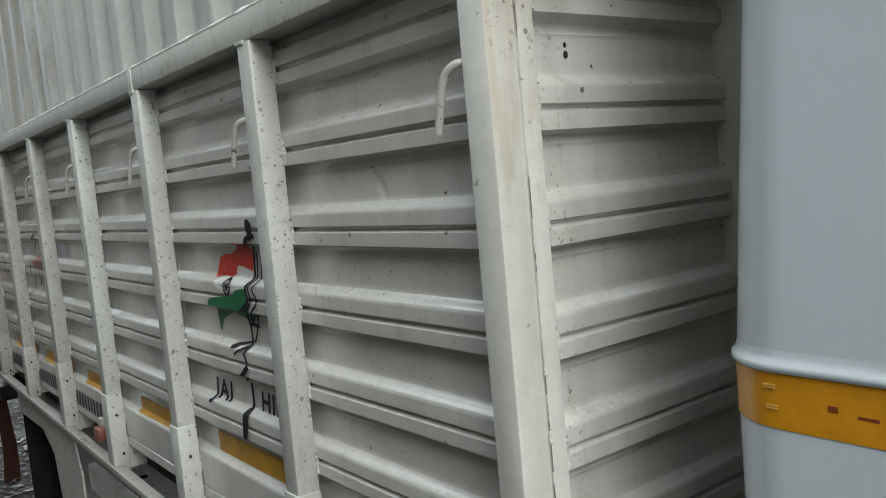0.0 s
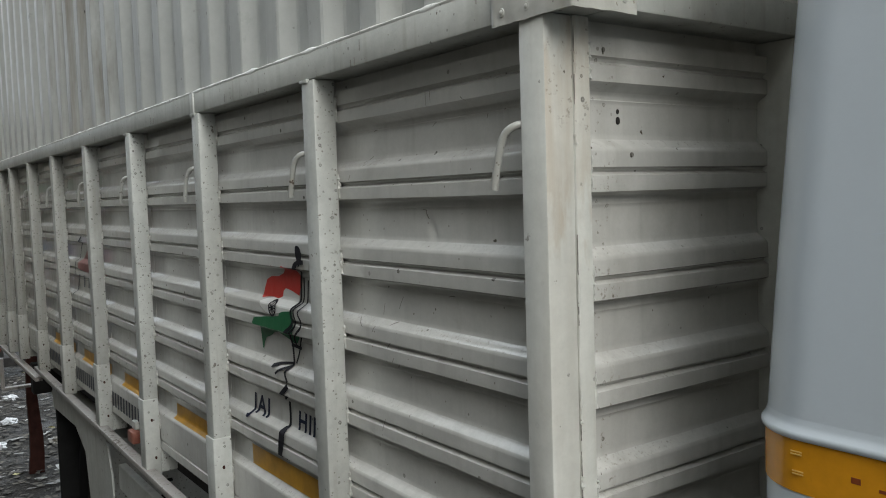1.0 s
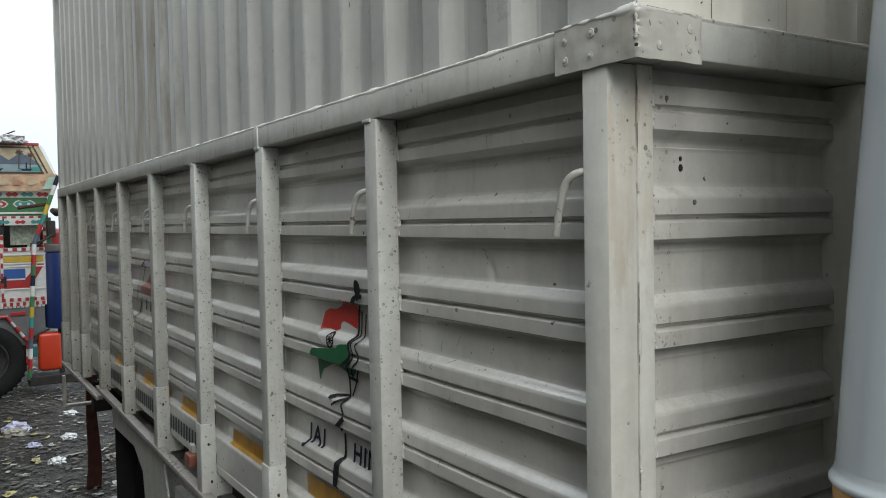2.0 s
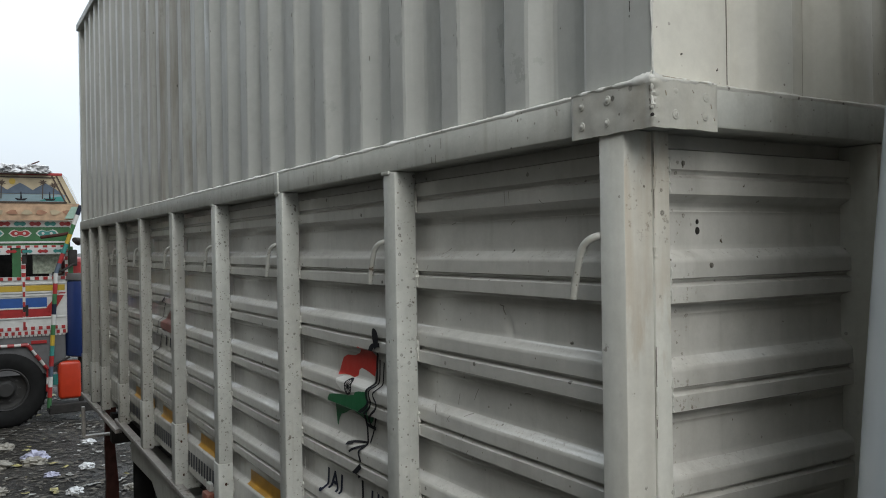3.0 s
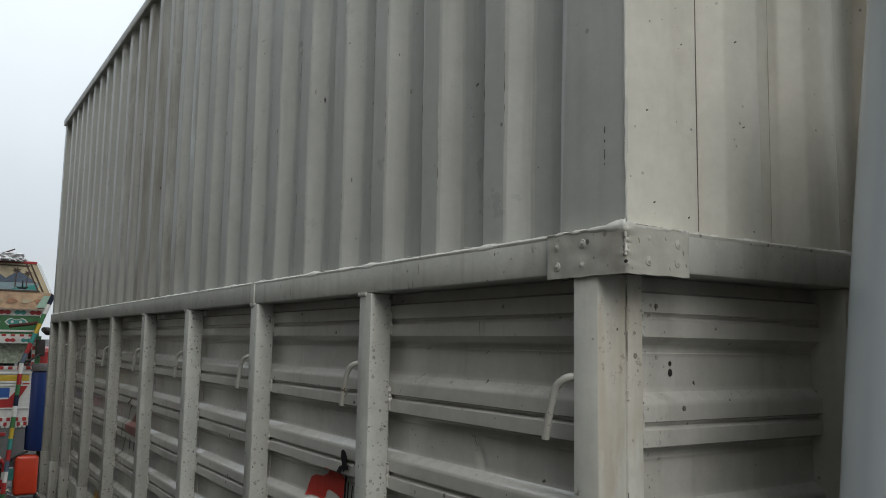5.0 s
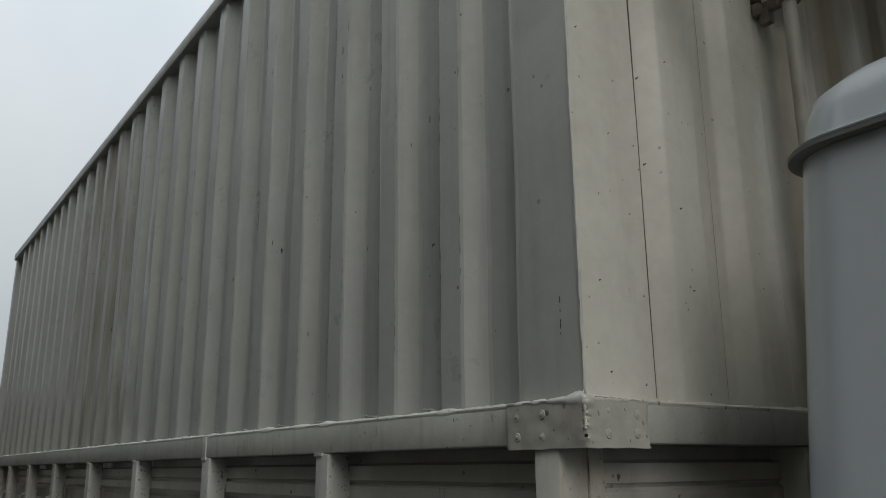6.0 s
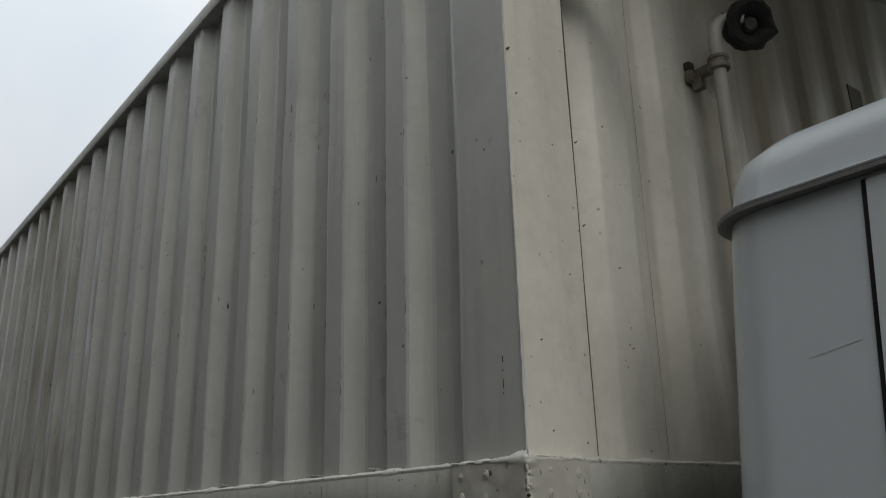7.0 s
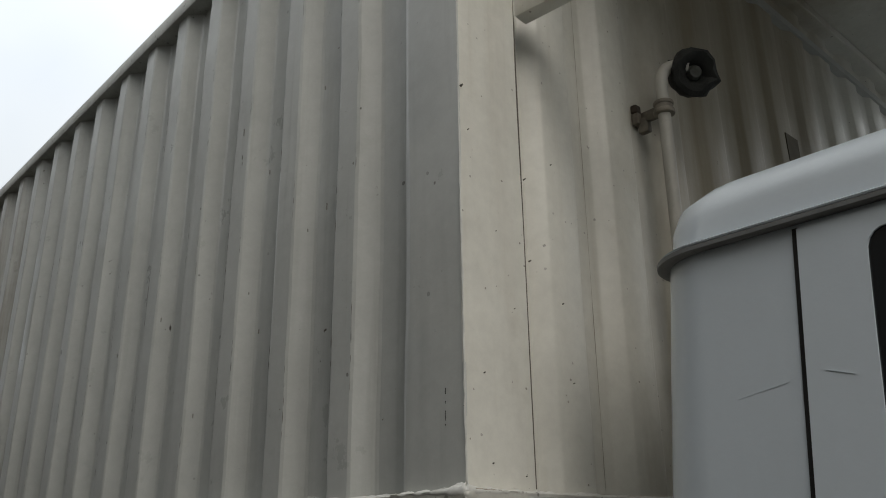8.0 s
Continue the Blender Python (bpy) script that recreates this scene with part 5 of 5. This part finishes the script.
# flared crown board
bm = sheet([[(BX + 0.085 + 0.035 * k / 4, y, 2.48 + 0.20 * k / 4) for y in (W0, 0.39 + 0.01 * k)] for k in range(5)], (-0.03, 0, 0))
part("crown_flare", bm, M_FLARE, lorry, "cream painted flare under the crown board")
bm = sheet([[(BX + 0.12, W0, 2.68), (BX + 0.12, 0.40, 2.68)], [(BX + 0.12, W0, 3.02), (BX + 0.12, 0.24, 3.02)]], (-0.04, 0, 0))
crown = part("crown_board", bm, M_CREAM, lorry, "crown board painted with hills, water and small boats")
slab("painted_water", W0, 0.27, 2.70, 2.79, 0.126, M_LAKE, crown, "", 0.004, 0)


def painted(name, outline, out, mat, parent):
    """A flat painted shape on the board, a hair proud of it."""
    bm = bmesh.new()
    bm.faces.new([bm.verts.new((BX + out, y, z)) for y, z in outline])
    got = bmesh.ops.extrude_face_region(bm, geom=bm.faces[:])
    bmesh.ops.translate(bm, vec=(-0.004, 0, 0), verts=[v for v in got["geom"] if isinstance(v, bmesh.types.BMVert)])
    part(name, bm, mat, parent)


for k in range(12):
    c = 0.05 - 0.27 * k
    painted("painted_hill", ((c - 0.2, 2.795), (c + 0.2, 2.795), (c + 0.05, 2.90), (c, 2.925), (c - 0.06, 2.89)), 0.1265 + 0.0006 * (k % 2), M_HILL, crown)
for k in range(8):
    c = 0.10 - 0.31 * k
    painted("painted_boat", ((c - 0.07, 2.745), (c - 0.04, 2.715), (c + 0.04, 2.715), (c + 0.07, 2.745), (c + 0.01, 2.735), (c + 0.005, 2.82), (c - 0.005, 2.82), (c - 0.01, 2.735)), 0.1285, M_INK, crown)
slab("crown_rail", W0, 0.24, 3.02, 3.05, 0.13, M_BRED, crown)


def ogee(c, z, w, h):
    """A pinched, double-lobed badge outline."""
    half = ((-0.50, 0.0), (-0.38, 0.36), (-0.24, 0.50), (-0.10, 0.34), (0.0, 0.30), (0.10, 0.34), (0.24, 0.50), (0.38, 0.36), (0.50, 0.0))
    return tuple((c + w * u, z + h * v) for u, v in half) + tuple((c + w * u, z - h * v) for u, v in half[-2:0:-1])


for k in range(14):
    c = 0.275 - 0.165 * k
    painted("badge", ogee(c, 2.440, 0.135, 0.058), 0.0110, (M_BRED, M_TEAL)[k % 2], lorry)
for k in range(9):
    c = 0.075 - 0.293 * k
    painted("badge_border", ogee(c, 2.325, 0.250, 0.092), 0.0030, M_BWHITE, lorry)
    painted("badge", ogee(c, 2.325, 0.215, 0.072), 0.0052, (M_TEAL, M_BRED)[k % 2], lorry)
    for dy in (-0.045, 0.045):
        part("badge_eye", cyl((BX + 0.004, c + dy, 2.325), (BX + 0.0075, c + dy, 2.325), 0.017, None, 10), M_BWHITE, lorry)
for k in range(10):
    c = 0.19 - 0.17 * k
    painted("visor_badge", ogee(c, 2.108, 0.12, 0.046), 0.0540, (M_TEAL, M_BRED)[k % 2], lorry)
for y, z, w, h in ((-0.325, 1.96, 0.05, 0.11), (-0.325, 1.33, 0.06, 0.13)):
    slab("door_hinge", y + 0.12, y + 0.12 + w, z, z + h, 0.022, M_DARK, lorry, "black door hinge")
slab("chrome_strip", W0, 0.33, 2.205, 2.228, 0.012, M_BWHITE, lorry)
slab("chrome_strip", W0, 0.04, 1.548, 1.558, 0.012, M_BWHITE, shell)
slab("chrome_strip", W0, 0.05, 1.412, 1.430, 0.013, M_BWHITE, shell)
for k in range(16):
    y = 0.30 - 0.15 * k
    painted("flare_scroll", tuple((y + 0.055 * math.cos(a) * (1 + 0.3 * math.sin(3 * a + k)), 2.575 + 0.030 * math.sin(a)) for a in (2 * math.pi * q / 12 for q in range(12))), 0.108, M_CREAM if k % 2 else M_SCROLL, lorry)
painted("flare_end", ((0.26, 2.50), (0.40, 2.50), (0.41, 2.66), (0.35, 2.66)), 0.114, M_MINT, lorry)
M_UMBER = plain("umber_coach_paint", (0.05, 0.028, 0.016), 0.5, vary=0.3)
for c, h in ((0.02, 0.20), (0.14, 0.17), (-0.42, 0.19), (-0.72, 0.16)):
    painted("painted_palm", ((c - 0.008, 2.735), (c + 0.006, 2.735), (c + 0.012, 2.735 + h), (c + 0.004, 2.735 + h)), 0.1292, M_UMBER, crown)
    top = 2.735 + h
    painted("palm_crown", tuple((c + 0.008 + r * math.cos(a), top + 0.75 * r * math.sin(a)) for r, a in ((0.052 if q % 2 else 0.022, 2 * math.pi * q / 14) for q in range(14))), 0.1298, M_UMBER, crown)
painted("painted_sun", tuple((-0.30 + 0.035 * math.cos(2 * math.pi * q / 12), 2.94 + 0.035 * math.sin(2 * math.pi * q / 12)) for q in range(12)), 0.1262, M_BYELLOW, crown)
painted("painted_shore", ((-0.02, 2.712), (0.27, 2.712), (0.245, 2.775), (0.16, 2.760), (0.06, 2.742)), 0.1283, M_TEAL, crown)
for y0, z0, y1, z1 in ((0.275, 2.69, 0.125, 3.015), (0.325, 2.69, 0.175, 3.015)):
    painted("frame_strip", ((y0 - 0.010, z0), (y0 + 0.010, z0), (y1 + 0.010, z1), (y1 - 0.010, z1)), 0.1290, M_UMBER, crown)
slab("frame_strip", W0, 0.29, 2.684, 2.704, 0.129, M_UMBER, crown, "", 0.004, 0)
slab("frame_strip", W0, 0.16, 2.985, 3.0, 0.129, M_UMBER, crown, "", 0.004, 0)
bm = sheet([[(BX + 0.13, 0.24, 3.04), (BX - 0.25, 0.33, 3.03)], [(BX + 0.13, 0.41, 2.68), (BX - 0.25, 0.47, 2.70)]], (-0.02, 0.0, 0))
part("crown_end", bm, M_BWHITE, lorry, "striped end board of the crown")
# striped guard pole
pole = part("guard_pole", cyl((BX + 0.15, 0.05, 0.21), (BX + 0.15, 0.06, 0.25), 0.025), M_DARK, lorry, "guard pole ringed in many colours")
way = [(0.05, 0.22), (0.15, 1.84), (0.44, 2.66)]
cols = [M_BGREEN, M_BRED, M_BWHITE, M_HILL, M_BRED, M_TEAL, M_BYELLOW, M_BGREEN, M_BWHITE, M_NAVY]
segs = [(way[0], way[1], 13), (way[1], way[2], 7)]
k = 0
for a, b2, n in segs:
    for i in range(n):
        p0 = [a[j] + (b2[j] - a[j]) * i / n for j in (0, 1)]
        p1 = [a[j] + (b2[j] - a[j]) * (i + 1) / n for j in (0, 1)]
        part("ring", cyl((BX + 0.15, *p0), (BX + 0.15, *p1), 0.026, None, 12), cols[k % 10], pole, smooth=True)
        k += 1
# drum and canister on the carrier
part("water_drum", cyl((BX - 0.1, 0.50, 0.80), (BX - 0.1, 0.50, 1.74), 0.24, None, 28, None, 0.03), M_DRUM, lorry, "blue plastic water drum in a carrier", smooth=True)
part("drum_cap", cyl((BX - 0.1, 0.50, 1.742), (BX - 0.1, 0.50, 1.83), 0.25, None, 28, None, 0.008), M_BGREY, lorry, smooth=True)
part("fuel_canister", box(BX - 0.1, BX + 0.1, 0.165, 0.42, 0.295, 0.755, 0.04, None, 4), M_ORANGE, lorry, "orange plastic canister", smooth=True)
part("carrier_bar", box(BX - 0.15, BX + 0.12, 0.05, 1.0, 0.13, 0.24, 0.01), M_DARK, lorry)
part("carrier_post", box(BX - 0.05, BX, 0.40, 0.46, 0.24, 0.80, 0.004), M_DARK, lorry)
part("mirror_arm", tube([(BX + 0.02, 0.34, 2.33), (BX + 0.25, 0.2, 2.30), (BX + 0.3, -0.02, 2.27)], 0.02, 8), M_RUST, lorry)
part("nose", box(BX - 2.1, BX - 0.06, 0.31, 0.66, 0.9, 2.02, 0.05), M_BRED, lorry, "red bonnet end")
part("wing_mirror", box(BX + 0.05, BX + 0.09, 0.30, 0.40, 1.92, 2.12, 0.015), M_DARK, lorry, "dark wing mirror on an arm", smooth=True)
part("horn", cyl((BX + 0.05, 0.42, 2.22), (BX + 0.16, 0.36, 2.24), 0.05, 0.03, 14), M_DARK, lorry)
part("teal_plate", box(BX - 0.02, BX + 0.02, 0.11, 0.19, 0.47, 0.60, 0.004), M_TEAL, lorry)
part("grab_rail", tube([(BX + 0.06, 0.06, 0.66), (BX + 0.08, 0.15, 0.74), (BX + 0.02, 0.30, 0.80)], 0.014, 8), M_DARK, lorry)
part("arm_stay", tube([(BX + 0.10, 0.12, 1.84), (BX + 0.14, 0.22, 1.86), (BX + 0.08, 0.36, 1.95)], 0.014, 8), M_DARK, lorry)
slab("red_flash", -0.12, 0.05, 0.985, 1.025, 0.006, M_BRED, lorry)
for k in range(40):
    y = 0.26 - 0.045 * k
    slab("scallop", y - 0.036, y, 1.075, 1.10, 0.006, M_BWHITE, lorry, "", 0.02, 0.006)
# wheel and striped arch
LT, LR = tyre_mesh(0.455, 0.3), rim_mesh(0.455, plain("dusty_rim", (0.024, 0.023, 0.022), 0.7))
hub = part("wheel", cyl((BX - 0.1, -0.44, 0.455), (BX - 0.3, -0.44, 0.455), 0.12), M_DARK, lorry, "large black tyre with a dusty grey rim")
for nm, me in (("tyre", LT), ("rim", LR)):
    o = place(nm, me, hub, (BX + 0.0, -0.40, 0.455))
    o.rotation_euler = (0, 0, radians(90))
part("wheel_well", box(BX - 0.6, BX - 0.35, -1.2, 0.05, 0.3, 1.1), M_DARK, lorry)
arch = [(-1.1, 0.98), (-0.16, 0.98), (0.06, 0.66), (0.05, 0.40)]
rim_strip = part("arch_trim", tube([(BX + 0.015, *q) for q in arch], 0.02, 8, None, 0), M_BWHITE, lorry, "red and white striped wheel arch trim")
for (a, za), (b2, zb2) in zip(arch, arch[1:]):
    n = max(2, int(math.dist((a, za), (b2, zb2)) / 0.07))
    for i in range(0, n, 2):
        p0, p1 = (a + (b2 - a) * i / n, za + (zb2 - za) * i / n), (a + (b2 - a) * (i + 1) / n, za + (zb2 - za) * (i + 1) / n)
        part("stripe", cyl((BX + 0.02, *p0), (BX + 0.02, *p1), 0.022, None, 8), M_BRED, rim_strip)
part("cargo_bed", box(BX - 2.3, BX - 0.04, W0 - 4, W0 - 0.05, 1.0, 2.6, 0.01), M_BRED, lorry)
part("lorry_roof", box(BX - 2.2, BX - 0.05, W0, 0.32, 2.46, 2.50, 0.01), M_BWHITE, lorry)
part("lorry_chassis", box(BX - 1.6, BX - 0.6, W0 - 4, 0.3, 0.55, 0.85, 0.01), M_DARK, lorry)

lorry.location.y += 0.13

# ---- clutter on the yard ----
def crumple(size, seed, flat=0.5, folds=2.2):
    """A crumpled bag or scrap of sheet."""
    bm = bmesh.new()
    bmesh.ops.create_icosphere(bm, subdivisions=4, radius=size)
    for v in bm.verts:
        d = v.co.normalized()
        k = 1 + 0.45 * noise.noise(d * folds + Vector((seed, 0, 0))) + 0.30 * abs(noise.noise(d * folds * 3 + Vector((0, seed, 0)))) - 0.12 * abs(noise.noise(d * folds * 7 + Vector((0, 0, seed))))
        v.co = Vector((d.x * size * k * 1.2, d.y * size * k, max(-0.25 * size, d.z * size * k * flat)))
    return bm


M_POLY = plain("white_polythene", (0.62, 0.62, 0.62), 0.3, vary=0.25, scale=20, bumpy=0.004)
M_POLYB = plain("lilac_polythene", (0.40, 0.40, 0.52), 0.3, vary=0.3, scale=20, bumpy=0.004)
M_POLYY = plain("yellow_polythene", (0.50, 0.42, 0.06), 0.35, vary=0.3, scale=20, bumpy=0.004)
M_POLYG = plain("grey_sacking", (0.28, 0.26, 0.22), 0.7, vary=0.35, scale=20, bumpy=0.004)
BAGS = [(-8.45, -0.10, 0.11, M_POLYB), (-8.3, -0.14, 0.09, M_POLYG), (-7.02, 0.10, 0.06, M_POLY), (-7.7, -0.02, 0.055, M_POLYB), (-7.85, 0.30, 0.06, M_POLY), (-5.92, -0.21, 0.06, M_POLYY), (-8.28, -0.46, 0.10, M_POLYG),
        (-9.1, -0.35, 0.09, M_POLYG), (-8.9, 0.45, 0.06, M_POLY), (-7.3, -0.5, 0.08, M_POLYG), (-6.6, -0.55, 0.06, M_POLY), (-8.8, -0.9, 0.12, M_POLYB), (-6.9, 0.55, 0.06, M_POLYG), (-9.4, 1.1, 0.08, M_POLY)]
names = {M_POLY: "crumpled white plastic bag lying on the mud", M_POLYB: "crumpled lilac plastic bag lying on the mud", M_POLYY: "crumpled yellow plastic wrapper lying on the mud", M_POLYG: "slumped grey sack lying on the mud"}
for k, (x, y, r, mat) in enumerate(BAGS):
    ob = solo("plastic_bag", crumple(r, 3.7 * k, 0.55), mat, names[mat], "litter", "litter on the yard", smooth=True)
    ob.location = (x, y, ground_height(x, y) + 0.22 * r)
    ob.rotation_euler = (0, 0, 1.3 * k)

rnd = random.Random(4)


def scraps(count, mat, name, label, small, large):
    """Torn flat scraps, bent and strewn over the mud as one heap of stuff."""
    verts, faces = [], []
    for _ in range(count):
        x, y = rnd.uniform(-14, -3.8), rnd.gauss(0.2, 1.6)
        a, l, w = rnd.uniform(0, math.pi), rnd.uniform(small, large), rnd.uniform(small * 0.35, large * 0.45)
        z = ground_height(x, y) + 0.006
        base = len(verts)
        ca, sa = math.cos(a), math.sin(a)
        for u in (-0.5, 0.0, 0.5):
            for v in (-0.5, 0.5):
                lift = rnd.uniform(0.0, 0.12) * l * (1 if u else 0.4) + 0.004
                jx, jy = rnd.uniform(-0.2, 0.2) * l, rnd.uniform(-0.3, 0.3) * w
                verts.append((x + ca * (u * l + jx) - sa * (v * w + jy), y + sa * (u * l + jx) + ca * (v * w + jy), z + lift))
        faces += [(base, base + 2, base + 3, base + 1), (base + 2, base + 4, base + 5, base + 3)]
    me = bpy.data.meshes.new(name)
    me.from_pydata(verts, [], faces)
    me.materials.append(mat)
    tagged(new(name, me), label, "litter", kind="stuff")


def island(name, a, b2, rough):
    m, t, b = nodes_of(name)
    g = t.nodes.new("ShaderNodeNewGeometry")
    col = mix(t, g.outputs["Random Per Island"], a, b2)
    col = mix(t, ramp(t, noise_tex(t, position(t), 25, 3), 0.4, 0.7), col, (0.05, 0.045, 0.04))
    link(t, col, b.inputs["Base Color"])
    b.inputs["Roughness"].default_value = rough
    return m


scraps(10000, island("dirty_scraps", (0.022, 0.02, 0.016), (0.13, 0.115, 0.09), 0.8), "litter_scraps", "dirty torn paper and leaf scraps trodden into mud", 0.015, 0.085)
scraps(800, island("pale_scraps", (0.15, 0.14, 0.125), (0.42, 0.42, 0.39), 0.5), "pale_litter_scraps", "pale torn plastic and paper scraps on the mud", 0.02, 0.12)
scraps(110, island("yellow_scraps", (0.35, 0.30, 0.10), (0.50, 0.45, 0.18), 0.6), "yellow_litter_scraps", "yellowish torn wrapper scraps on the mud", 0.03, 0.16)

for k, (y, r) in enumerate(((-0.05, 0.16), (-0.38, 0.18), (-0.75, 0.15), (-1.2, 0.2))):
    ob = solo("plastic_sheet", crumple(r, 11.3 * k + 2, 0.45), M_BAG, "crumpled clear plastic sheet heaped on the lorry roof", "litter", smooth=True)
    ob.location = (BX + 0.04, y + 0.13, 3.06 + 0.08 * r)
for k, (y, dy, dz) in enumerate(((-0.30, 0.30, 0.14), (0.05, -0.45, 0.08), (-0.6, 0.5, 0.05))):
    solo("stick", cyl((BX + 0.10, y + 0.13, 3.052), (BX + 0.02, y + 0.13 + dy, 3.056 + dz), 0.011, 0.008, 7), M_RUST, "thin dark stick lying on the lorry crown", "stick", "sticks on the lorry")

# rusty prop under the tail
bm = sheet([[(-6.05 + 0.008 * math.sin(9 * z), 0.262 - 0.014 * (0.95 - z) + 0.010 * math.sin(7 * z) - w * (0.036 + 0.028 * max(0, 0.6 - z)), z) for w in (-1, -0.4, 0.3, 1)] for z in (0.0, 0.15, 0.3, 0.45, 0.6, 0.8, 0.95)], (-0.05, 0, 0))
solo("rusty_prop", bm, M_RUST, "rusty red-brown steel prop standing on the mud", "post")
